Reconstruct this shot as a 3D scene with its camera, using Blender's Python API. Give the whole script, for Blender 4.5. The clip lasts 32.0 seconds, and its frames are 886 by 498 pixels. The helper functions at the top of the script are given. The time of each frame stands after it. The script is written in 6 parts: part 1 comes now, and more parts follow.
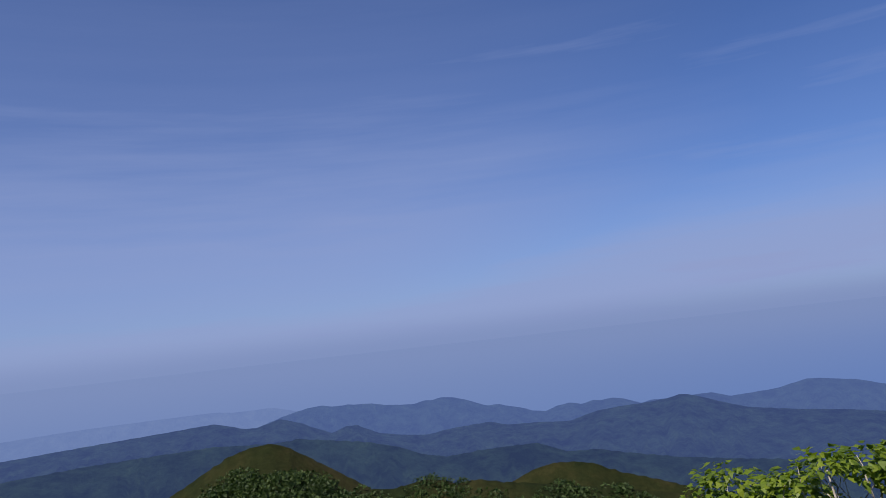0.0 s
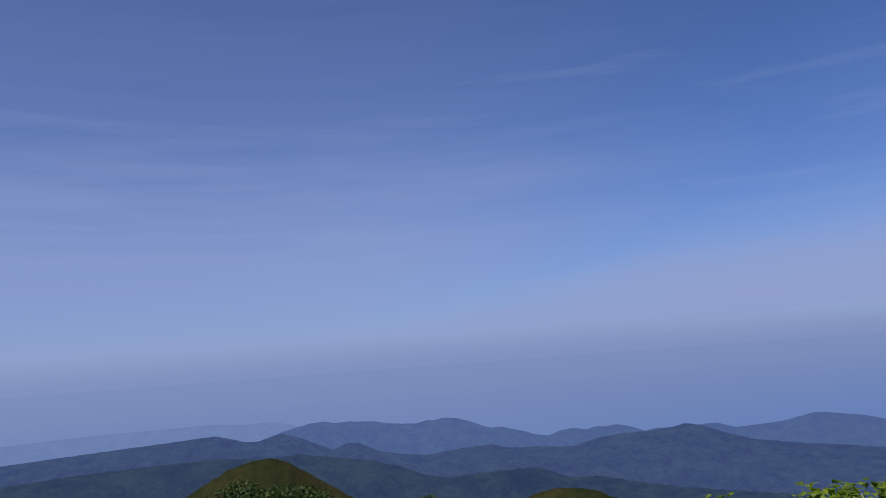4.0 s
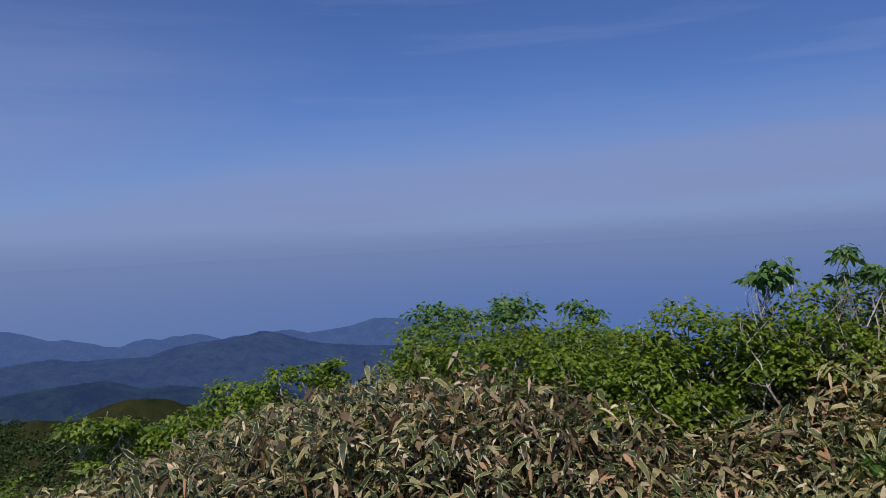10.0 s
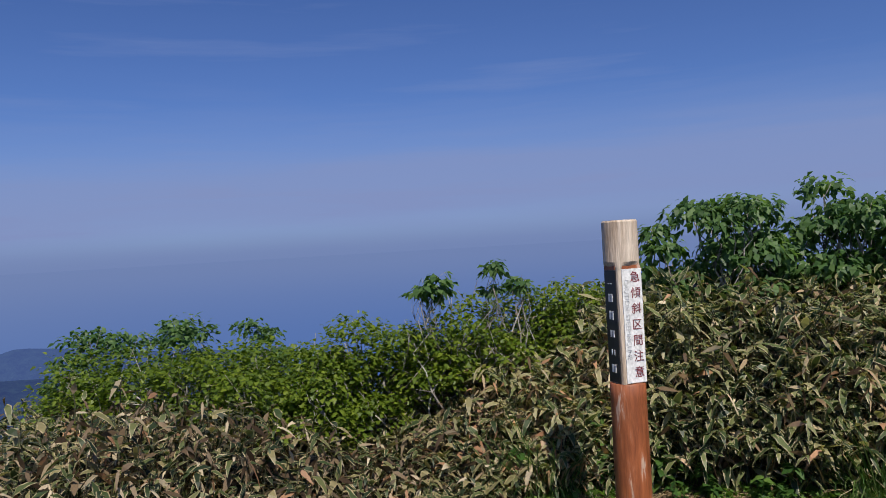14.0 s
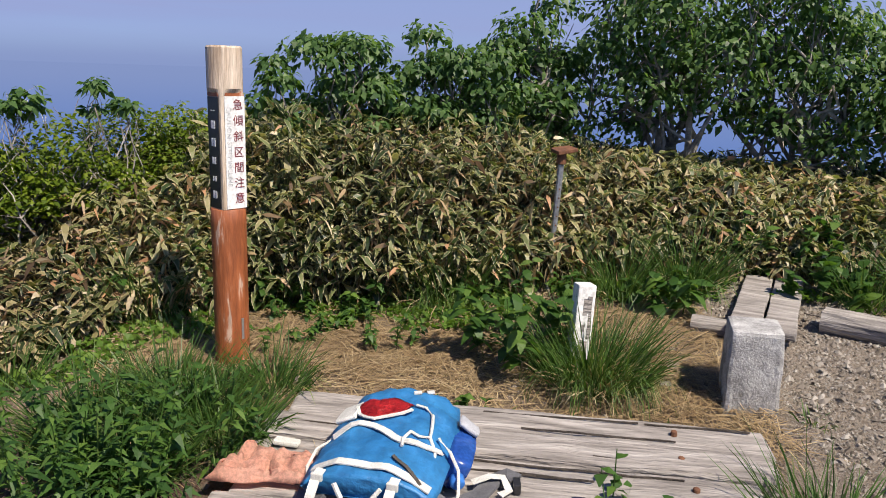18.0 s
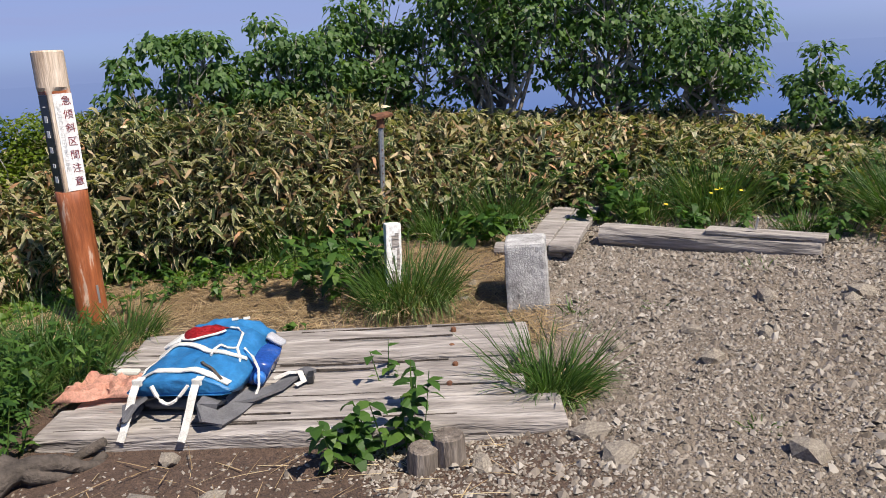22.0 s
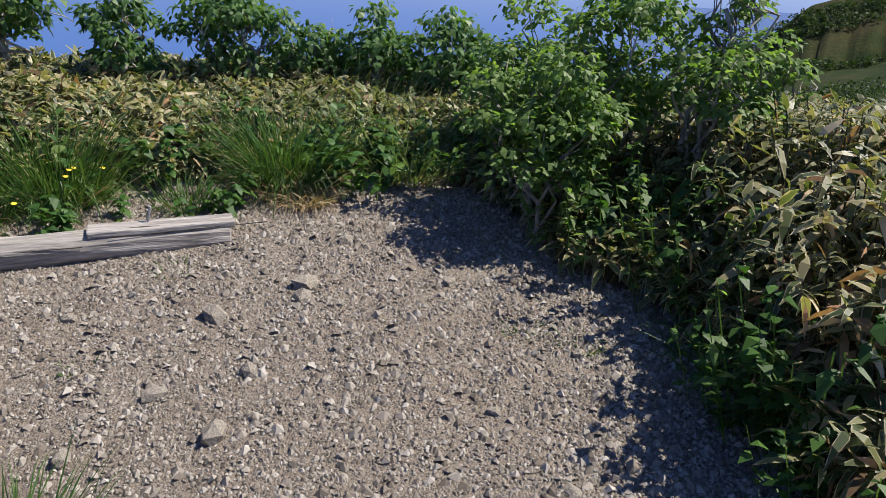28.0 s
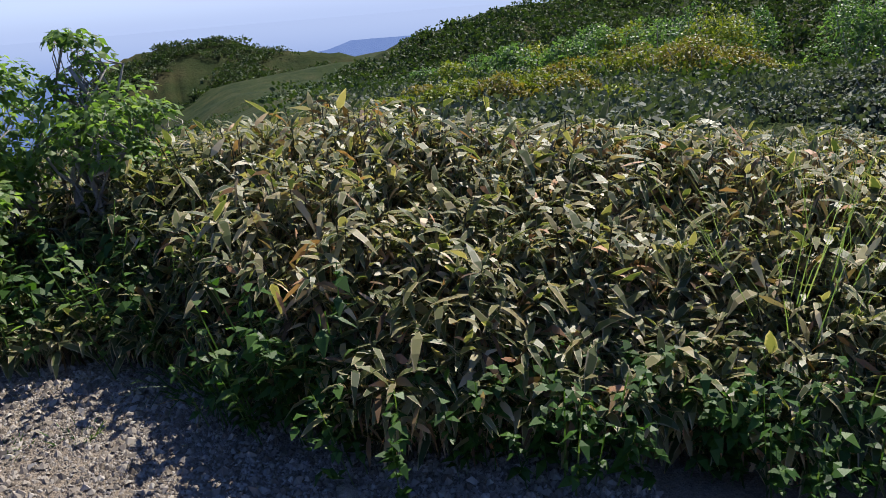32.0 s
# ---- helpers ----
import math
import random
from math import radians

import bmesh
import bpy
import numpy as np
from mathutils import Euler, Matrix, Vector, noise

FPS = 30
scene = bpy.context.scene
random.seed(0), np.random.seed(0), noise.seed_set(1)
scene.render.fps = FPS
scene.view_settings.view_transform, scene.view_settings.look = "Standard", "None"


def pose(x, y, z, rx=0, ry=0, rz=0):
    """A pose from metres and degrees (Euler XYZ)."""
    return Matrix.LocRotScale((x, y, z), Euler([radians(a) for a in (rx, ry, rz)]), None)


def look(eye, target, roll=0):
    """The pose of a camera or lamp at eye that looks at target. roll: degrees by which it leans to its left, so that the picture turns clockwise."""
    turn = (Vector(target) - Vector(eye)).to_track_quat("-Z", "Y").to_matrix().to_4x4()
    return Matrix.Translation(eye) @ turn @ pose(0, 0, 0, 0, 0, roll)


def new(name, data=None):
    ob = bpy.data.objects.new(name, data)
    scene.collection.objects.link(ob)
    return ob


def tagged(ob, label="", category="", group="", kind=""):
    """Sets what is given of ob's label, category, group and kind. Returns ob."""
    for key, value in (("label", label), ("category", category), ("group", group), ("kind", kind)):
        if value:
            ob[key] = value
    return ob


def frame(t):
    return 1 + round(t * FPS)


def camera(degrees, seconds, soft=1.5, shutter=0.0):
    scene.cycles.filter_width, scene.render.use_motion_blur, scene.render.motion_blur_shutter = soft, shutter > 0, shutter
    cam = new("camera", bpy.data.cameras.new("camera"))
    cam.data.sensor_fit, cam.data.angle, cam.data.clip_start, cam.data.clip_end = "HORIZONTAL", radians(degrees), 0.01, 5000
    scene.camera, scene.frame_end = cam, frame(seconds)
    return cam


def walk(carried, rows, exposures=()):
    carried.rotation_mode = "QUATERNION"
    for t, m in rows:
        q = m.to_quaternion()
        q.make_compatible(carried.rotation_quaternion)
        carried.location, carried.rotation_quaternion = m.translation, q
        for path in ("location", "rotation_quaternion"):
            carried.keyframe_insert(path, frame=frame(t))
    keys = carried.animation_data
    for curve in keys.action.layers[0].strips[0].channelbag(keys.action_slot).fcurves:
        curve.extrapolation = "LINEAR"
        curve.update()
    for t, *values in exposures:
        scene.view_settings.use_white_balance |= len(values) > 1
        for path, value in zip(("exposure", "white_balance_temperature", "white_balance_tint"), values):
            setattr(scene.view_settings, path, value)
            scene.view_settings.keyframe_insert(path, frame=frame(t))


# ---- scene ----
cam = camera(60.1, 32.0, soft=0.9)
PATH = [
    (0, (-3.161, 0.854, 1.200), (-5.110, 1.241, 1.433), -6.35),
    (0.5, (-3.146, 0.862, 1.205), (-5.067, 1.408, 1.311), -5.93),
    (1, (-3.142, 0.864, 1.206), (-5.054, 1.428, 1.350), -5.53),
    (1.5, (-3.150, 0.860, 1.203), (-5.065, 1.416, 1.357), -4.97),
    (2, (-3.167, 0.851, 1.198), (-5.086, 1.393, 1.354), -5.25),
    (2.5, (-3.179, 0.845, 1.195), (-5.100, 1.348, 1.435), -4.89),
    (3, (-3.180, 0.845, 1.194), (-5.101, 1.331, 1.466), -4.56),
    (3.5, (-3.168, 0.851, 1.198), (-5.102, 1.299, 1.438), -3.90),
    (4, (-3.152, 0.859, 1.203), (-5.096, 1.228, 1.488), -4.29),
    (4.5, (-3.142, 0.864, 1.206), (-5.095, 1.204, 1.475), -4.07),
    (6.5, (-1.587, 0.430, 1.410), (-3.549, 0.806, 1.315), -4.58),
    (7, (-1.326, 0.360, 1.430), (-3.270, 0.810, 1.293), -3.18),
    (7.5, (-0.940, 0.256, 1.450), (-2.881, 0.714, 1.307), -2.59),
    (8, (-0.650, 0.178, 1.460), (-2.580, 0.690, 1.351), -0.91),
    (8.5, (-0.437, 0.121, 1.468), (-2.281, 0.873, 1.280), -1.72),
    (9, (-0.361, 0.034, 1.469), (-2.061, 1.082, 1.375), -2.07),
    (9.5, (-0.366, 0.073, 1.464), (-1.966, 1.271, 1.399), -2.49),
    (10, (-0.326, 0.108, 1.475), (-1.845, 1.409, 1.461), -2.95),
    (10.5, (-0.359, 0.118, 1.465), (-1.783, 1.523, 1.468), -3.47),
    (11, (-0.345, 0.110, 1.475), (-1.707, 1.571, 1.571), -3.99),
    (11.5, (-0.354, 0.099, 1.474), (-1.640, 1.629, 1.543), -5.56),
    (12, (-0.372, 0.112, 1.468), (-1.543, 1.733, 1.506), -5.41),
    (12.5, (-0.340, 0.122, 1.473), (-1.513, 1.743, 1.468), -5.19),
    (13, (-0.376, 0.115, 1.466), (-1.462, 1.796, 1.476), -4.21),
    (13.5, (-0.324, 0.120, 1.472), (-1.297, 1.867, 1.477), -4.34),
    (14, (-0.345, 0.107, 1.471), (-1.198, 1.916, 1.458), -3.28),
    (14.5, (-0.333, 0.105, 1.469), (-1.125, 1.941, 1.447), -2.70),
    (16.5, (-0.218, 0.031, 1.487), (-0.545, 2.001, 1.378), -1.82),
    (17, (-0.138, 0.031, 1.467), (-0.236, 2.023, 1.320), -0.56),
    (17.5, (-0.152, 0.068, 1.466), (-0.126, 2.055, 1.239), 0.32),
    (18, (-0.169, 0.041, 1.463), (-0.129, 1.987, 1.007), 2.00),
    (18.5, (-0.116, 0.017, 1.436), (-0.242, 1.964, 0.996), -0.03),
    (19, (-0.000, 0.000, 1.367), (0.002, 1.955, 0.946), 4.00),
    (19.5, (-0.055, -0.113, 1.380), (-0.149, 1.827, 0.904), 4.08),
    (20, (-0.124, -0.675, 1.427), (-0.182, 1.280, 1.008), 4.50),
    (20.5, (-0.129, -0.903, 1.452), (-0.156, 1.053, 1.032), 5.08),
    (21, (-0.075, -0.909, 1.444), (-0.099, 1.038, 0.987), 3.11),
    (21.5, (0.109, -0.873, 1.427), (0.195, 1.079, 0.997), -0.24),
    (22, (0.423, -0.684, 1.388), (0.621, 1.246, 0.902), -3.39),
    (22.5, (0.541, -0.558, 1.425), (0.924, 1.331, 0.893), -5.30),
    (23, (0.747, -0.413, 1.476), (1.225, 1.450, 0.928), -5.51),
    (23.5, (1.104, -0.328, 1.505), (1.495, 1.544, 0.921), -8.18),
    (24, (1.141, -0.264, 1.600), (1.581, 1.585, 0.977), -9.80),
    (24.5, (1.008, -0.250, 1.631), (1.555, 1.575, 1.024), -8.70),
    (26.5, (0.204, 0.493, 1.570), (1.596, 1.738, 0.854), 1.45),
    (27, (0.311, 0.427, 1.606), (1.698, 1.619, 0.798), -1.63),
    (27.5, (0.357, 0.406, 1.633), (1.812, 1.488, 0.790), -3.50),
    (28, (0.347, 0.578, 1.576), (1.993, 1.440, 0.838), 2.97),
    (28.5, (0.344, 0.718, 1.493), (2.016, 1.542, 0.767), 5.05),
    (29, (0.383, 0.703, 1.498), (2.009, 1.558, 0.708), 5.83),
    (29.5, (0.424, 0.649, 1.541), (2.116, 1.430, 0.813), 5.36),
    (30, (0.535, 0.765, 1.513), (2.368, 1.120, 0.795), 4.93),
    (30.5, (0.535, 0.852, 1.495), (2.407, 0.929, 0.795), 4.12),
    (31, (0.424, 0.796, 1.495), (2.313, 0.744, 0.840), -1.87),
    (31.5, (0.266, 0.777, 1.529), (2.097, 0.374, 0.834), -4.14),
    (32, (0.228, 0.791, 1.508), (2.035, 0.190, 0.897), -4.74),
]
walk(cam, [(t, look(eye, target, roll)) for t, eye, target, roll in PATH],
     exposures=[(0, 0.3, 6900, 10), (4.5, 0.28, 6900, 10), (6.5, 0.1, 6700, 10), (9, 0.0, 6500, 10), (14, 0.03, 6500, 10), (17, 0.38, 6900, 12), (19, 0.52, 7000, 12), (24, 0.52, 6700, 11), (28, 0.65, 6500, 10), (32, 0.68, 6500, 10)])

# ---- light: a clear morning sky with thin high cloud, sun over the eastern ridge ----
SUN_YAW, SUN_UP = 139.0, 55.0
world = bpy.data.worlds.new("sky")
scene.world = world
world.use_nodes = True


def build_sky():
    t = world.node_tree
    n, l = t.nodes, t.links
    n.clear()
    out, bg = n.new("ShaderNodeOutputWorld"), n.new("ShaderNodeBackground")
    sky = n.new("ShaderNodeTexSky")
    sky.sky_type, sky.sun_disc = "NISHITA", False
    sky.sun_elevation, sky.sun_rotation = radians(SUN_UP), radians(SUN_YAW)
    sky.altitude, sky.air_density, sky.dust_density, sky.ozone_density = 1300, 1.0, 0.6, 3.0
    co = n.new("ShaderNodeTexCoord")
    about = n.new("ShaderNodeMapping")
    about.inputs["Rotation"].default_value = (0, 0, radians(15.4))
    l.new(co.outputs["Generated"], about.inputs[0])
    sep = n.new("ShaderNodeSeparateXYZ")
    l.new(about.outputs[0], sep.inputs[0])
    # long cirrus streaks: noise drawn out along the horizon
    tilt = n.new("ShaderNodeMapping")
    tilt.inputs["Rotation"].default_value = (radians(-3), radians(5), 0)
    tilt.inputs["Scale"].default_value = (1.6, 1.6, 22)
    l.new(about.outputs[0], tilt.inputs[0])
    streak = n.new("ShaderNodeTexNoise")
    streak.inputs["Scale"].default_value, streak.inputs["Detail"].default_value = 1.5, 5
    streak.inputs["Roughness"].default_value = 0.55
    l.new(tilt.outputs[0], streak.inputs["Vector"])
    wob = n.new("ShaderNodeMath")
    wob.operation = "MULTIPLY_ADD"
    l.new(streak.outputs[0], wob.inputs[0])
    wob.inputs[1].default_value = 0.09
    south = n.new("ShaderNodeMapRange")
    south.interpolation_type = "SMOOTHSTEP"
    for k, v in zip(range(1, 5), (0.55, -0.25, 0.0, 0.055)):
        south.inputs[k].default_value = v
    l.new(sep.outputs["Y"], south.inputs[0])
    low = n.new("ShaderNodeMath")
    low.operation = "ADD"
    l.new(sep.outputs["Z"], low.inputs[0])
    l.new(south.outputs[0], low.inputs[1])
    l.new(low.outputs[0], wob.inputs[2])
    # broad veil low over the sea, clearer blue under it and above it
    veil = n.new("ShaderNodeValToRGB")
    e = veil.color_ramp.elements
    e[0].position, e[0].color = 0.0, (0.0, 0.0, 0.0, 1)
    e[1].position, e[1].color = 1.0, (0.0, 0.0, 0.0, 1)
    e[0].color = (0.6, 0.6, 0.6, 1)
    for p, v in ((0.045, 0.62), (0.07, 0.78), (0.10, 0.95), (0.14, 0.86), (0.18, 0.42), (0.24, 0.12), (0.5, 0.0)):
        k = veil.color_ramp.elements.new(p)
        k.color = (v, v, v, 1)
    l.new(wob.outputs[0], veil.inputs[0])
    wisp = n.new("ShaderNodeValToRGB")
    wisp.color_ramp.elements[0].position, wisp.color_ramp.elements[1].position = 0.55, 0.78
    wisp.color_ramp.elements[1].color = (0.3, 0.3, 0.3, 1)
    l.new(streak.outputs[0], wisp.inputs[0])
    both = n.new("ShaderNodeMath")
    both.operation, both.use_clamp = "ADD", True
    l.new(veil.outputs[0], both.inputs[0])
    l.new(wisp.outputs[0], both.inputs[1])
    high = n.new("ShaderNodeValToRGB")
    high.color_ramp.elements[0].color = (0.5, 0.5, 0.5, 1)
    high.color_ramp.elements[1].position, high.color_ramp.elements[1].color = 0.62, (0.05, 0.05, 0.05, 1)
    for p, v in ((0.06, 0.66), (0.15, 0.74), (0.23, 0.50), (0.30, 0.26), (0.40, 0.20), (0.5, 0.12)):
        high.color_ramp.elements.new(p).color = (v, v, v, 1)
    up = n.new("ShaderNodeMath")
    up.operation = "MULTIPLY_ADD"
    l.new(streak.outputs[0], up.inputs[0])
    up.inputs[1].default_value = 0.22
    dn = n.new("ShaderNodeMath")
    dn.operation = "SUBTRACT"
    l.new(sep.outputs["Z"], dn.inputs[0])
    dn.inputs[1].default_value = 0.11
    l.new(dn.outputs[0], up.inputs[2])
    l.new(up.outputs[0], high.inputs[0])
    part_of = n.new("ShaderNodeMath")
    part_of.operation = "MULTIPLY"
    l.new(high.outputs[0], part_of.inputs[0])
    full = n.new("ShaderNodeMath")
    full.operation = "MULTIPLY"
    full.inputs[1].default_value = 18.0
    l.new(south.outputs[0], full.inputs[0])
    l.new(full.outputs[0], part_of.inputs[1])
    most = n.new("ShaderNodeMath")
    most.operation = "MAXIMUM"
    l.new(both.outputs[0], most.inputs[0])
    l.new(part_of.outputs[0], most.inputs[1])
    tint = n.new("ShaderNodeMix")
    tint.data_type, tint.blend_type = "RGBA", "MULTIPLY"
    tint.inputs[0].default_value = 1.0
    l.new(sky.outputs[0], tint.inputs[6])
    tint.inputs[7].default_value = (0.42, 0.60, 1.0, 1)
    mix = n.new("ShaderNodeMix")
    mix.data_type = "RGBA"
    l.new(most.outputs[0], mix.inputs[0])
    l.new(tint.outputs[2], mix.inputs[6])
    mix.inputs[7].default_value = (2.55, 3.3, 6.05, 1)
    # blue sea haze along the horizon
    low_air = n.new("ShaderNodeMapRange")
    low_air.interpolation_type = "SMOOTHSTEP"
    for k, v in zip(range(1, 5), (0.040, -0.006, 0.0, 1.0)):
        low_air.inputs[k].default_value = v
    l.new(sep.outputs["Z"], low_air.inputs[0])
    rim = n.new("ShaderNodeMix")
    rim.data_type = "RGBA"
    l.new(low_air.outputs[0], rim.inputs[0])
    l.new(mix.outputs[2], rim.inputs[6])
    rim.inputs[7].default_value = (1.98, 2.74, 5.2, 1)
    # paler towards the sun in the east
    east = n.new("ShaderNodeMapRange")
    east.interpolation_type = "SMOOTHSTEP"
    for k, v in zip(range(1, 5), (0.15, 0.95, 0.0, 1.0)):
        east.inputs[k].default_value = v
    l.new(sep.outputs["X"], east.inputs[0])
    glow = n.new("ShaderNodeMix")
    glow.data_type, glow.blend_type = "RGBA", "MULTIPLY"
    l.new(east.outputs[0], glow.inputs[0])
    l.new(rim.outputs[2], glow.inputs[6])
    glow.inputs[7].default_value = (1.85, 1.65, 1.32, 1)
    l.new(glow.outputs[2], bg.inputs["Color"])
    bg.inputs["Strength"].default_value = 0.085
    l.new(bg.outputs[0], out.inputs[0])


build_sky()
sun = new("sun", bpy.data.lights.new("sun", "SUN"))
sun.data.energy, sun.data.angle, sun.data.color = 5.0, radians(0.6), (1.0, 0.94, 0.85)
_a, _e = radians(SUN_YAW), radians(SUN_UP)
sun.matrix_world = look((0, 0, 30), (-math.sin(_a) * math.cos(_e) * 50, -math.cos(_a) * math.cos(_e) * 50, 30 - math.sin(_e) * 50))


# ---- materials ----
def material(name, rough=0.7):
    m = bpy.data.materials.new(name)
    m.use_nodes = True
    p = m.node_tree.nodes["Principled BSDF"]
    p.inputs["Roughness"].default_value = rough
    return m, m.node_tree.nodes, m.node_tree.links, p


def ramp(n, stops):
    r = n.new("ShaderNodeValToRGB")
    e = r.color_ramp.elements
    e[0].position, e[0].color = stops[0][0], (*stops[0][1], 1)
    e[1].position, e[1].color = stops[-1][0], (*stops[-1][1], 1)
    for p, c in stops[1:-1]:
        e.new(p).color = (*c, 1)
    return r


def noise_of(n, l, scale, detail=4, rough=0.6, stretch=None):
    co = n.new("ShaderNodeTexCoord")
    tx = n.new("ShaderNodeTexNoise")
    tx.inputs["Scale"].default_value, tx.inputs["Detail"].default_value, tx.inputs["Roughness"].default_value = scale, detail, rough
    if stretch:
        mp = n.new("ShaderNodeMapping")
        mp.inputs["Scale"].default_value = stretch
        l.new(co.outputs["Object"], mp.inputs[0])
        l.new(mp.outputs[0], tx.inputs["Vector"])
    else:
        l.new(co.outputs["Object"], tx.inputs["Vector"])
    return tx


def mixed(n, l, fac, a, b, how="MIX"):
    x = n.new("ShaderNodeMix")
    x.data_type, x.blend_type = "RGBA", how
    for sock, v in ((0, fac), (6, a), (7, b)):
        if hasattr(v, "is_output"):
            l.new(v, x.inputs[sock])
        elif sock == 0:
            x.inputs[0].default_value = v
        else:
            x.inputs[sock].default_value = (*v, 1)
    return x.outputs[2]


def bumped(n, l, p, height, strength, distance):
    b = n.new("ShaderNodeBump")
    b.inputs["Strength"].default_value, b.inputs["Distance"].default_value = strength, distance
    l.new(height, b.inputs["Height"])
    l.new(b.outputs[0], p.inputs["Normal"])


def plain(name, stops, scale=6.0, rough=0.7, bump=0.3, depth=0.01, stretch=None, fine=60.0, metal=0.0):
    """A surface with stains at one scale, grain at another, and relief."""
    m, n, l, p = material(name, rough)
    a, b = noise_of(n, l, scale, 5, 0.6, stretch), noise_of(n, l, fine, 3, 0.6, stretch)
    r = ramp(n, stops)
    l.new(a.outputs[0], r.inputs[0])
    g = ramp(n, [(0.3, (0.72, 0.72, 0.72)), (0.7, (1.15, 1.15, 1.15))])
    l.new(b.outputs[0], g.inputs[0])
    l.new(mixed(n, l, 1.0, r.outputs[0], g.outputs[0], "MULTIPLY"), p.inputs["Base Color"])
    s = n.new("ShaderNodeMath")
    s.operation = "ADD"
    l.new(a.outputs[0], s.inputs[0])
    l.new(b.outputs[0], s.inputs[1])
    bumped(n, l, p, s.outputs[0], bump, depth)
    p.inputs["Metallic"].default_value = metal
    if scale < 0.2:
        p.inputs["Specular IOR Level"].default_value = 0.05
    return m


def leafy(name, stops, rough=0.45, through_light=0.35, edge=None, patch=0.6, spread=0.75, shift=0.055):
    """Leaves: a colour for each leaf, larger patches over the plant, a dry margin, and light that passes."""
    m, n, l, p = material(name, rough)
    geo = n.new("ShaderNodeNewGeometry")
    big = noise_of(n, l, patch, 2)
    add = n.new("ShaderNodeMath")
    add.operation = "MULTIPLY_ADD"
    l.new(big.outputs[0], add.inputs[0])
    add.inputs[1].default_value = 0.9
    half = n.new("ShaderNodeMath")
    half.operation = "MULTIPLY_ADD"
    l.new(geo.outputs["Random Per Island"], half.inputs[0])
    half.inputs[1].default_value, half.inputs[2].default_value = spread, shift - spread / 2
    l.new(half.outputs[0], add.inputs[2])
    r = ramp(n, stops)
    l.new(add.outputs[0], r.inputs[0])
    colour = r.outputs[0]
    if edge:
        uv = n.new("ShaderNodeUVMap")
        uv.uv_map = "leaf"
        sep = n.new("ShaderNodeSeparateXYZ")
        l.new(uv.outputs[0], sep.inputs[0])
        spot = noise_of(n, l, 22, 2)
        off = n.new("ShaderNodeMath")
        off.operation = "SUBTRACT"
        l.new(sep.outputs["X"], off.inputs[0])
        off.inputs[1].default_value = 0.5
        mag = n.new("ShaderNodeMath")
        mag.operation = "ABSOLUTE"
        l.new(off.outputs[0], mag.inputs[0])
        k = n.new("ShaderNodeMath")
        k.operation = "MULTIPLY_ADD"
        l.new(spot.outputs[0], k.inputs[0])
        k.inputs[1].default_value = 0.55
        l.new(mag.outputs[0], k.inputs[2])
        dry = ramp(n, [(1.02, (0, 0, 0)), (1.3, (1, 1, 1))])
        dry.color_ramp.elements[0].position, dry.color_ramp.elements[1].position = 0.62, 0.78
        sc = n.new("ShaderNodeMath")
        sc.operation = "MULTIPLY"
        sc.inputs[1].default_value = 1.0
        l.new(k.outputs[0], sc.inputs[0])
        l.new(sc.outputs[0], dry.inputs[0])
        colour = mixed(n, l, dry.outputs[0], colour, edge)
    l.new(colour, p.inputs["Base Color"])
    p.inputs["Specular IOR Level"].default_value = 0.32
    tr = n.new("ShaderNodeBsdfTranslucent")
    l.new(mixed(n, l, 1.0, colour, (1.5, 1.6, 0.7), "MULTIPLY"), tr.inputs["Color"])
    sh = n.new("ShaderNodeMixShader")
    sh.inputs[0].default_value = through_light
    l.new(p.outputs[0], sh.inputs[1])
    l.new(tr.outputs[0], sh.inputs[2])
    l.new(sh.outputs[0], n["Material Output"].inputs[0])
    return m


SASA = leafy("bamboo_grass_leaf", [(0.0, (0.024, 0.042, 0.015)), (0.40, (0.078, 0.112, 0.036)), (0.70, (0.175, 0.195, 0.075)), (1.0, (0.34, 0.30, 0.155))],
             0.45, 0.32, edge=(0.54, 0.46, 0.30), spread=1.25, shift=0.0)
# west bamboo leaves: browner, and coloured darker to stand in for shaded gaps
SASA_WEST = leafy("west_bamboo_leaf_darkened", [(0.0, (0.016, 0.028, 0.010)), (0.40, (0.048, 0.072, 0.024)), (0.75, (0.115, 0.130, 0.046)), (1.0, (0.25, 0.21, 0.10))],
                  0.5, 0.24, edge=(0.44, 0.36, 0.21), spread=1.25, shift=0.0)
WEST_DRY = leafy("west_dry_leaf_darkened", [(0.0, (0.060, 0.038, 0.022)), (0.4, (0.165, 0.112, 0.064)), (0.7, (0.32, 0.245, 0.15)), (0.92, (0.54, 0.45, 0.31)), (1.0, (0.30, 0.16, 0.085))], 0.6, 0.15, spread=1.35, shift=-0.03)
SASA_DRY = leafy("dry_bamboo_leaf", [(0.0, (0.085, 0.050, 0.025)), (0.35, (0.25, 0.165, 0.085)), (0.65, (0.45, 0.34, 0.20)), (0.9, (0.62, 0.53, 0.36)), (1.0, (0.44, 0.24, 0.13))], 0.6, 0.2, spread=1.3, shift=0.0)
SASA_EAST = leafy("glossy_bamboo_leaf", [(0.0, (0.040, 0.060, 0.021)), (0.45, (0.105, 0.126, 0.046)), (0.75, (0.180, 0.182, 0.075)), (1.0, (0.30, 0.255, 0.135))],
                  0.46, 0.36, edge=(0.44, 0.37, 0.24), spread=1.0, shift=-0.03)
UNDER_LEAF = leafy("undergrowth_leaf", [(0.0, (0.018, 0.050, 0.010)), (0.6, (0.048, 0.115, 0.020)), (1.0, (0.11, 0.20, 0.038))], 0.5, 0.4)
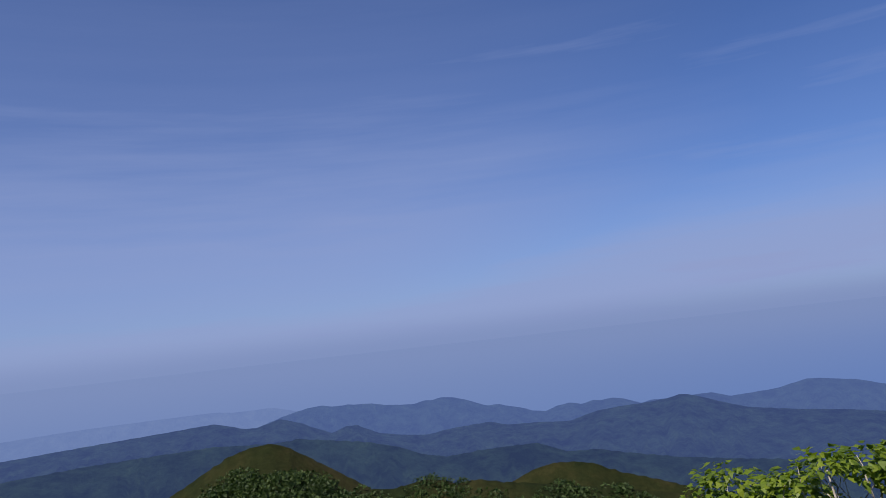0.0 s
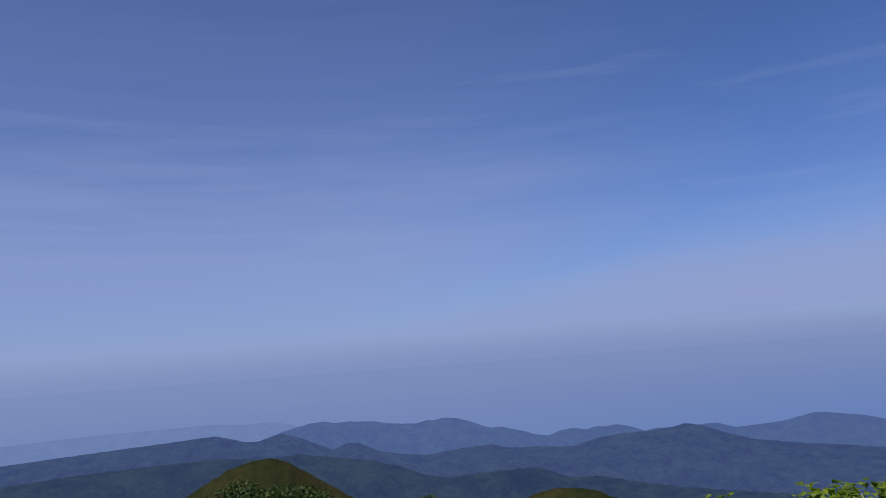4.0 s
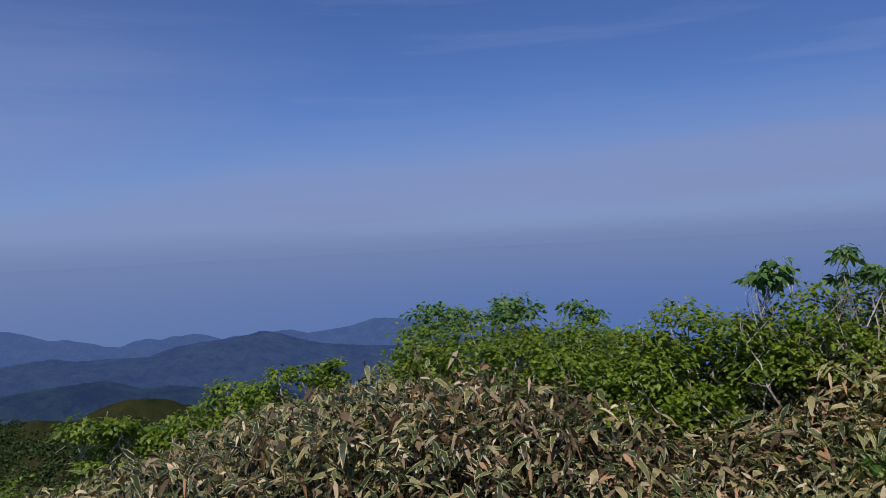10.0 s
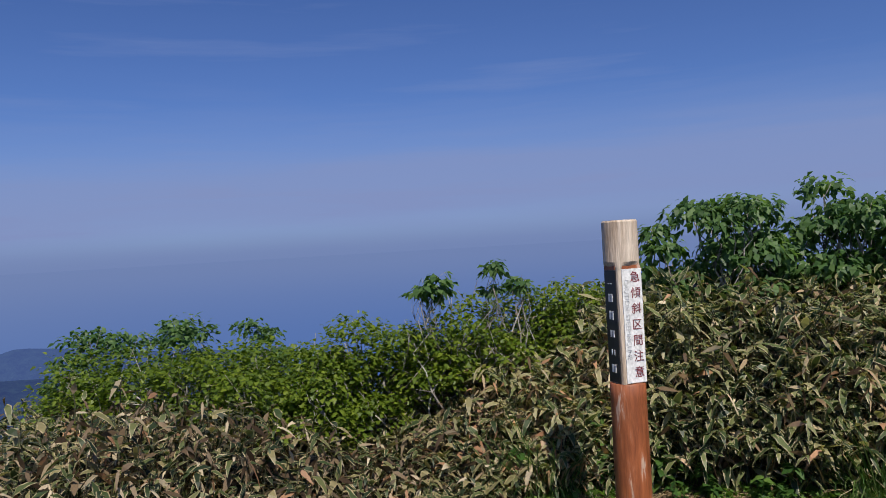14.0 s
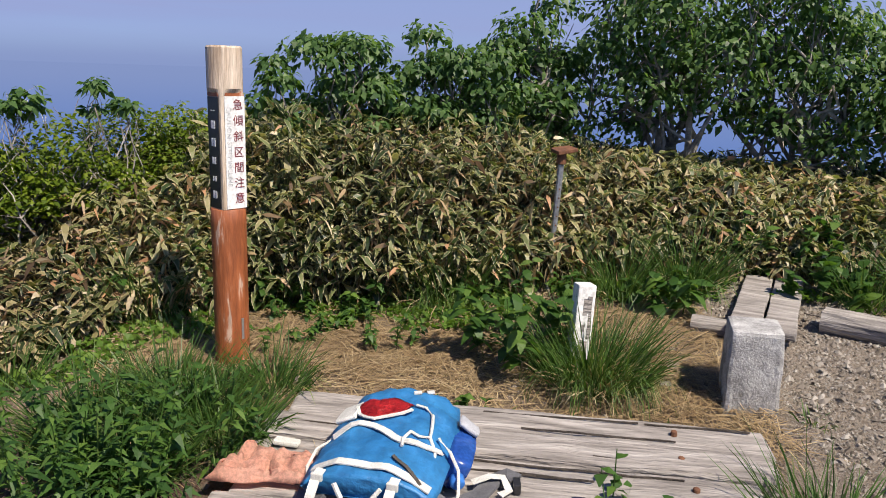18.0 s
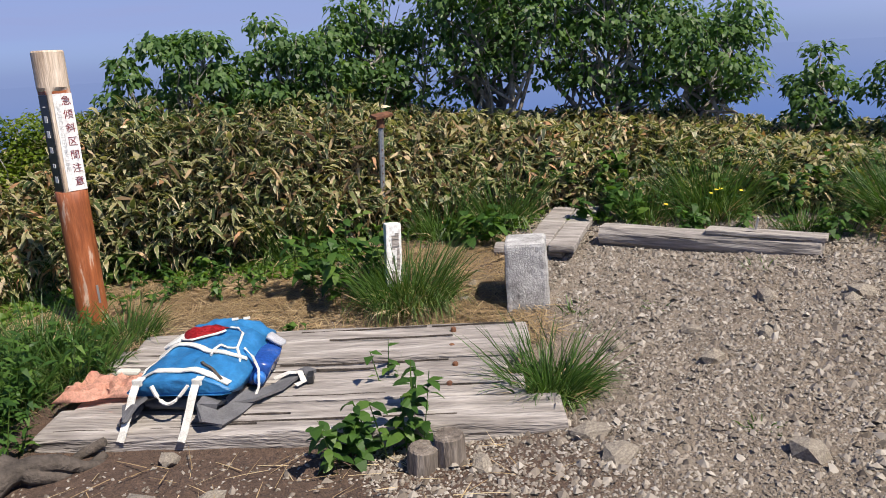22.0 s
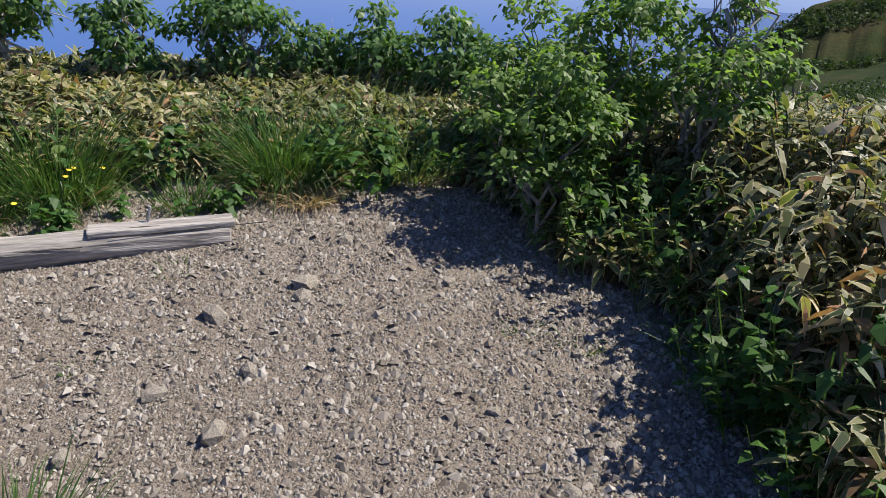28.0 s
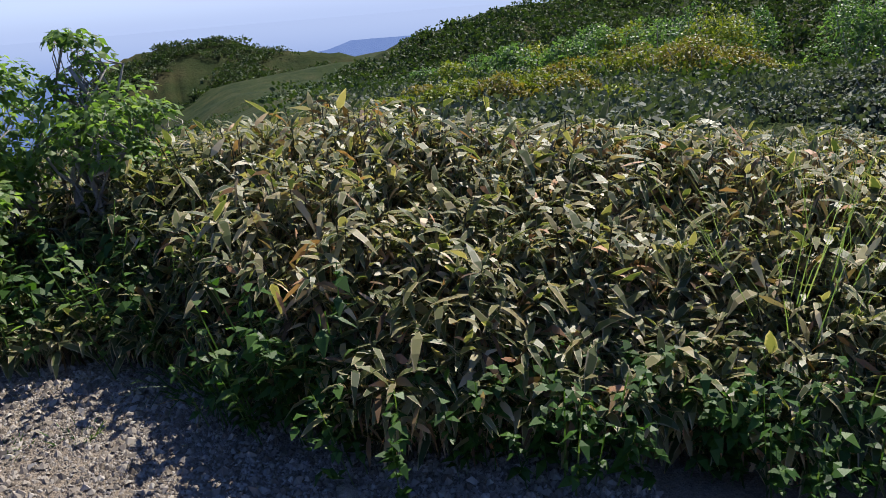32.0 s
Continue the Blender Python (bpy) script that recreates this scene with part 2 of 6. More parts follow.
GREY_LEAF = leafy("grey_green_leaf", [(0.0, (0.03, 0.045, 0.028)), (0.5, (0.06, 0.085, 0.05)), (1.0, (0.13, 0.14, 0.09))], 0.6, 0.25)
BUSH_LEAF = leafy("bush_leaf", [(0.0, (0.060, 0.120, 0.032)), (0.5, (0.130, 0.210, 0.058)), (1.0, (0.23, 0.31, 0.10))], 0.5, 0.52)
GOLD_LEAF = leafy("yellow_green_leaf", [(0.0, (0.07, 0.11, 0.012)), (0.5, (0.15, 0.185, 0.02)), (1.0, (0.24, 0.23, 0.03))], 0.5, 0.4)
TREE_LEAF = leafy("alder_leaf", [(0.0, (0.036, 0.085, 0.025)), (0.5, (0.084, 0.158, 0.050)), (1.0, (0.18, 0.27, 0.095))], 0.45, 0.46)
SHRUB_LEAF = leafy("shrub_leaf", [(0.0, (0.048, 0.088, 0.009)), (0.5, (0.115, 0.170, 0.016)), (1.0, (0.22, 0.27, 0.028))], 0.45, 0.45)
HERB_LEAF = leafy("herb_leaf", [(0.0, (0.020, 0.058, 0.012)), (0.6, (0.055, 0.125, 0.022)), (1.0, (0.13, 0.21, 0.04))], 0.5, 0.35)
GRASS = leafy("grass_blade", [(0.0, (0.025, 0.065, 0.012)), (0.6, (0.06, 0.125, 0.025)), (1.0, (0.16, 0.21, 0.06))], 0.42, 0.3)
STRAW = leafy("dead_grass", [(0.0, (0.18, 0.12, 0.065)), (0.6, (0.38, 0.275, 0.16)), (1.0, (0.56, 0.46, 0.30))], 0.7, 0.2)
RUST_LEAF = leafy("reddening_leaf", [(0.0, (0.075, 0.095, 0.012)), (0.45, (0.15, 0.145, 0.02)), (0.75, (0.20, 0.145, 0.03)), (1.0, (0.23, 0.125, 0.035))], 0.5, 0.35)
EAST_WOODS = leafy("eastern_woods_leaf", [(0.0, (0.016, 0.033, 0.009)), (0.5, (0.032, 0.057, 0.014)), (1.0, (0.060, 0.092, 0.023))], 0.65, 0.3, patch=0.12)
PALE_GRASS = leafy("pale_tall_grass", [(0.0, (0.09, 0.15, 0.05)), (0.6, (0.19, 0.26, 0.10)), (1.0, (0.33, 0.39, 0.20))], 0.4, 0.35)
WEED_LEAF = leafy("weed_leaf", [(0.0, (0.055, 0.12, 0.018)), (0.6, (0.11, 0.20, 0.030)), (1.0, (0.19, 0.28, 0.06))], 0.5, 0.4)
WOODS = leafy("woods_leaf", [(0.0, (0.011, 0.025, 0.006)), (0.5, (0.024, 0.048, 0.009)), (1.0, (0.046, 0.075, 0.015))], 0.65, 0.2, patch=0.12)
BARK = plain("bark", [(0.3, (0.12, 0.105, 0.09)), (0.5, (0.28, 0.25, 0.22)), (0.7, (0.50, 0.46, 0.41))], 7, 0.85, 0.5, 0.01)
# culms coloured dark so that the gaps between leaves look shaded
CULM = plain("bamboo_culm", [(0.3, (0.030, 0.036, 0.014)), (0.7, (0.085, 0.075, 0.035))], 9, 0.7, 0.2, 0.003)
WEATHERED = plain("weathered_timber", [(0.27, (0.13, 0.115, 0.105)), (0.40, (0.235, 0.21, 0.19)), (0.55, (0.335, 0.305, 0.28)), (0.72, (0.46, 0.425, 0.395))], 5, 0.88, 0.9, 0.02, (0.5, 4, 4), 14)
STUMP = plain("old_stump", [(0.3, (0.075, 0.058, 0.045)), (0.55, (0.18, 0.15, 0.125)), (0.75, (0.33, 0.29, 0.25))], 6, 0.9, 0.8, 0.014, (4, 4, 0.6), 16)
LOG_WOOD = plain("grey_log", [(0.3, (0.16, 0.145, 0.13)), (0.55, (0.33, 0.30, 0.27)), (0.75, (0.48, 0.45, 0.41))], 4, 0.85, 0.5, 0.012, (0.5, 6, 6), 16)
POST_BROWN = plain("brown_stain", [(0.35, (0.23, 0.065, 0.022)), (0.56, (0.33, 0.10, 0.035)), (0.61, (0.36, 0.13, 0.06)), (0.64, (0.50, 0.33, 0.24)), (0.8, (0.54, 0.42, 0.34))], 4.2, 0.5, 0.35, 0.006, (6, 6, 0.9), 14)
POST_BARE = plain("bare_wood", [(0.3, (0.38, 0.27, 0.18)), (0.5, (0.56, 0.44, 0.33)), (0.75, (0.68, 0.58, 0.47))], 5, 0.7, 0.4, 0.005, (7, 7, 0.6), 20)
WHITE = plain("white_plate", [(0.3, (0.70, 0.69, 0.66)), (0.7, (0.84, 0.83, 0.81))], 6, 0.45, 0.08, 0.002)
BLACK = plain("black_plate", [(0.3, (0.012, 0.012, 0.013)), (0.7, (0.03, 0.03, 0.032))], 9, 0.4, 0.1, 0.002)
RED_INK = plain("dark_red_ink", [(0.3, (0.16, 0.025, 0.03)), (0.7, (0.24, 0.045, 0.05))], 30, 0.6, 0.05, 0.001)
GREY_INK = plain("faded_ink", [(0.3, (0.52, 0.52, 0.50)), (0.7, (0.64, 0.64, 0.62))], 30, 0.6, 0.05, 0.001)
STEEL = plain("galvanised_steel", [(0.3, (0.28, 0.29, 0.30)), (0.7, (0.46, 0.47, 0.48))], 14, 0.45, 0.2, 0.004, metal=0.7)
RUST = plain("rust", [(0.3, (0.09, 0.035, 0.018)), (0.7, (0.20, 0.085, 0.04))], 20, 0.85, 0.5, 0.006)
GRANITE = plain("pale_granite", [(0.28, (0.19, 0.185, 0.178)), (0.5, (0.385, 0.38, 0.37)), (0.72, (0.57, 0.565, 0.55))], 14, 0.8, 0.6, 0.008, fine=110)
ROCK = plain("rock", [(0.3, (0.17, 0.145, 0.115)), (0.6, (0.33, 0.29, 0.235)), (0.8, (0.46, 0.42, 0.36))], 8, 0.9, 0.5, 0.012)
DARK_ROOT = plain("old_root", [(0.3, (0.035, 0.028, 0.022)), (0.7, (0.11, 0.09, 0.075))], 12, 0.9, 0.6, 0.02)


def gravel_material():
    m, n, l, p = material("gravel_and_soil", 0.92)
    co = n.new("ShaderNodeTexCoord")
    vor = n.new("ShaderNodeTexVoronoi")
    vor.inputs["Scale"].default_value, vor.inputs["Randomness"].default_value = 120, 1
    l.new(co.outputs["Object"], vor.inputs["Vector"])
    sep = n.new("ShaderNodeSeparateColor")
    l.new(vor.outputs["Color"], sep.inputs[0])
    stone = ramp(n, [(0.0, (0.18, 0.16, 0.13)), (0.45, (0.345, 0.31, 0.26)), (0.8, (0.46, 0.42, 0.36)), (1.0, (0.58, 0.545, 0.485))])
    l.new(sep.outputs[0], stone.inputs[0])
    big, fine = noise_of(n, l, 1.1, 8, 0.7), noise_of(n, l, 46, 8, 0.75)
    soil = ramp(n, [(0.3, (0.13, 0.10, 0.075)), (0.7, (0.33, 0.27, 0.205))])
    l.new(fine.outputs[0], soil.inputs[0])
    sh = ramp(n, [(0.40, (0.05, 0.05, 0.05)), (0.62, (0.55, 0.55, 0.55))])
    l.new(big.outputs[0], sh.inputs[0])
    gap = ramp(n, [(0.25, (1, 1, 1)), (0.5, (0, 0, 0))])
    l.new(vor.outputs["Distance"], gap.inputs[0])
    k = n.new("ShaderNodeMath")
    k.operation = "MULTIPLY"
    l.new(sh.outputs[0], k.inputs[0])
    l.new(gap.outputs[0], k.inputs[1])
    # trodden brown soil round the platform, gravel elsewhere
    sp = n.new("ShaderNodeSeparateXYZ")
    l.new(co.outputs["Object"], sp.inputs[0])
    wander = n.new("ShaderNodeMath")
    wander.operation = "MULTIPLY_ADD"
    l.new(big.outputs[0], wander.inputs[0])
    wander.inputs[1].default_value = 1.6
    l.new(sp.outputs["X"], wander.inputs[2])
    bare = n.new("ShaderNodeMapRange")
    bare.interpolation_type = "SMOOTHSTEP"
    for q, v in zip(range(1, 5), (1.5, 2.2, 0.92, 0.0)):
        bare.inputs[q].default_value = v
    l.new(wander.outputs[0], bare.inputs[0])
    earth = ramp(n, [(0.3, (0.046, 0.026, 0.018)), (0.7, (0.145, 0.086, 0.058))])
    l.new(fine.outputs[0], earth.inputs[0])
    # dry chaff and straw over the soil behind the platform
    chaff = ramp(n, [(0.3, (0.12, 0.082, 0.052)), (0.7, (0.36, 0.275, 0.19))])
    l.new(fine.outputs[0], chaff.inputs[0])
    back = n.new("ShaderNodeMapRange")
    back.interpolation_type = "SMOOTHSTEP"
    for q, v in zip(range(1, 5), (3.25, 3.7, 0.0, 0.85)):
        back.inputs[q].default_value = v
    behind = n.new("ShaderNodeMath")
    behind.operation = "ADD"
    l.new(sp.outputs["Y"], behind.inputs[0])
    l.new(big.outputs[0], behind.inputs[1])
    l.new(behind.outputs[0], back.inputs[0])
    stony = mixed(n, l, k.outputs[0], soil.outputs[0], stone.outputs[0])
    l.new(mixed(n, l, bare.outputs[0], stony, mixed(n, l, back.outputs[0], earth.outputs[0], chaff.outputs[0])), p.inputs["Base Color"])
    hh = n.new("ShaderNodeMath")
    hh.operation = "MULTIPLY_ADD"
    l.new(vor.outputs["Distance"], hh.inputs[0])
    hh.inputs[1].default_value = -0.35
    l.new(fine.outputs[0], hh.inputs[2])
    bumped(n, l, p, hh.outputs[0], 1.0, 0.02)
    return m


GRAVEL = gravel_material()
HILLSIDE = plain("hillside_scrub", [(0.3, (0.012, 0.024, 0.006)), (0.5, (0.026, 0.038, 0.012)), (0.7, (0.050, 0.050, 0.020))], 0.15, 0.95, 0.3, 0.3, fine=1.2)


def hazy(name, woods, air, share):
    """Wooded mountains kilometres off; a blue glow mixed into the surface stands in for haze."""
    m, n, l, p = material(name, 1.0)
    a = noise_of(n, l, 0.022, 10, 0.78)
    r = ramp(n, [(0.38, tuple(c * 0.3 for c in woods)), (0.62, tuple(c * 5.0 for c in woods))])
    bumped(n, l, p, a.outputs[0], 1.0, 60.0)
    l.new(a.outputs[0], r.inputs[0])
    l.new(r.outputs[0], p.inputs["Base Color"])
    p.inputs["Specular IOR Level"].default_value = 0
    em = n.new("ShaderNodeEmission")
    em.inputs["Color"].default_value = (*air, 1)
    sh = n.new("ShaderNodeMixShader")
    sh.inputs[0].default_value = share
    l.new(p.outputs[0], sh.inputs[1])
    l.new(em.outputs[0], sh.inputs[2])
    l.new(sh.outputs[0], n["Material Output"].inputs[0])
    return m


# ---- makers ----
def mesh_of(name, verts, faces, mat, uv=None, smooth=False):
    me = bpy.data.meshes.new(name)
    me.from_pydata(np.asarray(verts).tolist(), [], [f for f in faces])
    if uv is not None:
        layer = me.uv_layers.new(name="leaf")
        idx = np.empty(len(me.loops), dtype=np.int32)
        me.loops.foreach_get("vertex_index", idx)
        layer.data.foreach_set("uv", np.asarray(uv)[idx].astype(np.float32).ravel())
    if smooth:
        me.polygons.foreach_set("use_smooth", [True] * len(me.polygons))
    me.materials.append(mat)
    return me


def part(name, bm, mat, parent=None, label="", smooth=False):
    me = bpy.data.meshes.new(name)
    bm.to_mesh(me)
    bm.free()
    me.materials.append(mat)
    if smooth:
        me.polygons.foreach_set("use_smooth", [True] * len(me.polygons))
    ob = new(name, me)
    ob.parent = parent
    return tagged(ob, label=label)


def leaves(roots, ways, ups, length, width, droop, shape):
    """Leaf blades from arrays: roots, directions, upper sides, lengths, widths; shape: (along, half width) stations. Vertices, faces, uv."""
    n, s = len(roots), len(shape)
    side = np.cross(ways, ups)
    side /= np.linalg.norm(side, axis=1, keepdims=True) + 1e-9
    nrm = np.cross(side, ways)
    v = np.empty((n, s, 2, 3))
    uv = np.empty((n, s, 2, 2))
    for k, (along, half) in enumerate(shape):
        c = roots + ways * (length * along)[:, None] * (1 - 0.25 * droop[:, None] * along)
        c = c - np.array([0, 0, 1.0]) * (length * droop * along ** 2)[:, None]
        for j, sgn in enumerate((-1, 1)):
            v[:, k, j] = c + side * (sgn * half * width)[:, None] + nrm * (abs(half) * 0.25 * width)[:, None]
            uv[:, k, j] = (j, along)
    base = (np.arange(n) * s * 2)[:, None]
    quads = np.concatenate([base + [2 * k, 2 * k + 1, 2 * k + 3, 2 * k + 2] for k in range(s - 1)], 0)
    return v.reshape(-1, 3), quads, uv.reshape(-1, 2)


BLADE = ((0.0, 0.06), (0.28, 0.48), (0.65, 0.36), (1.0, 0.03))
OVATE = ((0.0, 0.08), (0.42, 0.5), (1.0, 0.05))
BROAD = ((0.0, 0.06), (0.2, 0.40), (0.5, 0.5), (0.8, 0.28), (1.0, 0.02))
STRIP = ((0.0, 0.5), (0.4, 0.42), (0.75, 0.28), (1.0, 0.04))


def unit(a):
    return a / (np.linalg.norm(a, axis=-1, keepdims=True) + 1e-9)


class Green:
    """Collects many leaf blades into one mesh."""

    def __init__(self, shape):
        self.shape, self.sets = shape, []

    def add(self, roots, ways, ups, length, width, droop):
        self.sets.append((roots, ways, ups, length, width, droop))

    def mesh(self, name, mat):
        cat = [np.concatenate([s[k] for s in self.sets]) for k in range(6)]
        v, f, uv = leaves(*cat, self.shape)
        return mesh_of(name, v, f.tolist(), mat, uv)


def noise2(x, y, s, seed=0.0):
    return np.array([noise.noise((a * s, b * s, seed)) for a, b in zip(np.ravel(x), np.ravel(y))]).reshape(np.shape(x))

# ---- the plan ----
EYE_SPOT = Vector((0.5, 0.2))          # where the walker turns round
POST, METAL, STAKE, STONE = (-1.065, 3.43), (0.55, 4.42), (0.55, 3.46), (1.27, 3.17)


def by_angle(a, table):
    """A value by compass angle in degrees (0: north, west positive), from (angle, value) pairs."""
    k, v = zip(*table)
    return np.interp((np.asarray(a) + 180) % 360 - 180, k, v)


EDGE = [(-180, 2.2), (-150, 1.9), (-130, 1.6), (-100, 1.7), (-85, 1.8), (-81, 2.2), (-78, 2.5), (-74, 2.88), (-70, 3.1), (-65, 3.25), (-62, 3.9), (-57, 4.4), (-41, 4.35), (-25, 4.5),
        (-15, 4.45), (-8, 4.38), (-3, 4.22), (2, 4.15), (6, 4.0), (12, 4.0), (20, 4.18), (30, 4.3), (36, 4.2), (41, 4.05), (48.6, 3.75), (60, 3.6), (80, 3.6), (100, 3.5), (140, 2.8), (180, 2.2)]
BAMBOO_TOP = [(-180, -14), (-135, -12), (-114, -11.0), (-105, -9.5), (-97, -7.7), (-90, -6.6), (-80, -7.5), (-70, -10.0), (-60, -10.5), (-54, -10.9), (-48, -10.2), (-42, -9.2), (-36, -8.3), (-32, -8.1),
              (-27, -6.7), (-22, -6.9), (-16, -6.4), (-10, -6.2), (-3.5, -5.2), (1.8, -4.2), (7.5, -4.0), (14.5, -4.2), (20, -3.9), (23, -5.1), (25.5, -6.1), (29.8, -7.4), (32.6, -8.4), (37.3, -10.4), (41.4, -11.1), (43.6, -10.9), (45.4, -10.3),
              (48, -9.4), (50, -8.8), (52.5, -8.3), (56, -7.8), (58.6, -7.8), (61.2, -8.3), (63.7, -9.0), (66.3, -9.2), (69, -10.0), (71.4, -10.6), (73.6, -11.4), (76.5, -12.2), (79, -12.5), (81, -12.3), (83.2, -13.0), (85.7, -13.8), (89, -13.2), (91.6, -13.5), (95, -14.5), (100, -14), (130, -17), (180, -14)]


def edge_distance(a):
    """How far the bare summit reaches from the walker's spot."""
    return by_angle(a, EDGE)


def polar(x, y):
    dx, dy = np.asarray(x) - EYE_SPOT[0], np.asarray(y) - EYE_SPOT[1]
    return np.hypot(dx, dy), np.degrees(np.arctan2(-dx, dy))


def ground_z(x, y):
    """The height of the summit and its flanks."""
    r, a = polar(x, y)
    x, y = np.asarray(x), np.asarray(y)
    slope = by_angle(a, [(-180, 0.30), (-140, 0.05), (-95, 0.05), (-60, 0.30), (-20, 0.36), (20, 0.36), (60, 0.42), (90, 0.40), (130, 0.40), (180, 0.30)])
    west = by_angle(a, [(30, 0.0), (70, 0.10), (110, 0.16), (150, 0.0)])
    lim = np.minimum(1.0, 6.0 / np.maximum(r, 0.1))
    plane = 0.049 * (EYE_SPOT[0] + (x - EYE_SPOT[0]) * lim) + 0.043 * (EYE_SPOT[1] + (y - EYE_SPOT[1]) * lim)
    out = np.maximum(r - 6.5, 0)
    drop = slope * out ** 1.12 / (1 + out / 260)
    dip = 5.0 * np.clip((r - 22) / 40, 0, 1) * (by_angle(a, [(-180, 0), (-150, 1), (-90, 1), (-60, 0), (180, 0)]))
    hollow = 0.18 * np.exp(-((x - 0.8) / 1.0) ** 2 - ((y - 2.6) / 1.0) ** 2)
    return plane - hollow - drop - west * np.maximum(r - 2.2, 0) - dip


def spot(angle, far):
    a = radians(angle)
    return EYE_SPOT[0] - math.sin(a) * far, EYE_SPOT[1] + math.cos(a) * far


def build_ground():
    radii = np.concatenate([np.linspace(0.0, 8, 81), np.geomspace(8.3, 420, 50)])
    n = 180
    verts = []
    for r in radii:
        for k in range(n):
            x, y = spot(k * 360 / n, r)
            z = float(ground_z(x, y)) + 0.02 * noise.noise((x * 1.3, y * 1.3, 0)) + 0.012 * noise.noise((x * 5, y * 5, 3))
            if r > 9:
                z += 0.05 * (r - 9) * noise.noise((x * 0.05, y * 0.05, 5)) * 0.5
            verts.append((x, y, z))
    faces = [(i * n + k, i * n + (k + 1) % n, (i + 1) * n + (k + 1) % n, (i + 1) * n + k) for i in range(len(radii) - 1) for k in range(n)]
    me = mesh_of("ground", verts, faces, GRAVEL, smooth=True)
    me.materials.append(HILLSIDE)
    far = [0 if radii[i] < edge_distance(k * 360 / n) + 0.7 else 1 for i in range(len(radii) - 1) for k in range(n)]
    me.polygons.foreach_set("material_index", far)
    return tagged(new("ground", me), "pale gravel and brown soil on a bare mountain summit", "ground", kind="structure")


build_ground()


def rise(a, r, z):
    x, y = spot(a, r)
    return x, y, z


def ridge(name, far, profile, depth, mat, label, rough=1.0, seed=0.0, kind="structure", step=0.22, floor=-700.0, spurs=1.0):
    """A mountain range seen from the summit: its crest by compass angle and elevation in degrees, falling towards the viewer."""
    ang, el = zip(*sorted(profile))
    a = np.arange(ang[0], ang[-1] + 0.01, step)
    crest = np.interp(a, ang, el)
    rows = 40
    verts = []
    for i in range(rows):
        t = i / (rows - 1)
        for k, (b, e) in enumerate(zip(a, crest)):
            r = far - depth * t
            top = 1.5 + far * math.tan(radians(e + rough * 0.05 * noise.noise((b * 2.1, seed, 0)) + rough * 0.03 * noise.noise((b * 7, seed, 1))))
            spur = noise.noise((b * 0.55, seed + 7, t * 0.6)) + 0.6 * noise.noise((b * 1.5 + t * 1.4, seed + 3, t)) + 0.3 * noise.noise((b * 3.6 - t * 2.0, seed + 5, t * 3)) * rough + 0.16 * noise.noise((b * 8 + t * 3.0, seed + 9, t * 7))
            fall = t ** 0.85
            z = top + (floor * far / 4000 - top) * fall * (0.62 + 0.38 * t) * (1 + 0.85 * spurs * spur * (1 - t) * min(1, t * 6))
            verts.append(rise(b, r, z))
    for k, (b, e) in enumerate(zip(a, crest)):
        verts.append(rise(b, far + 60, floor * far / 4000))
    m = len(a)
    faces = [(i * m + k, (i + 1) * m + k, (i + 1) * m + k + 1, i * m + k + 1) for i in range(rows - 1) for k in range(m - 1)]
    faces += [(k, k + 1, rows * m + k + 1, rows * m + k) for k in range(m - 1)]
    return tagged(new(name, mesh_of(name, verts, faces, mat, smooth=True)), label, "mountains", kind=kind)

rng = np.random.default_rng(7)


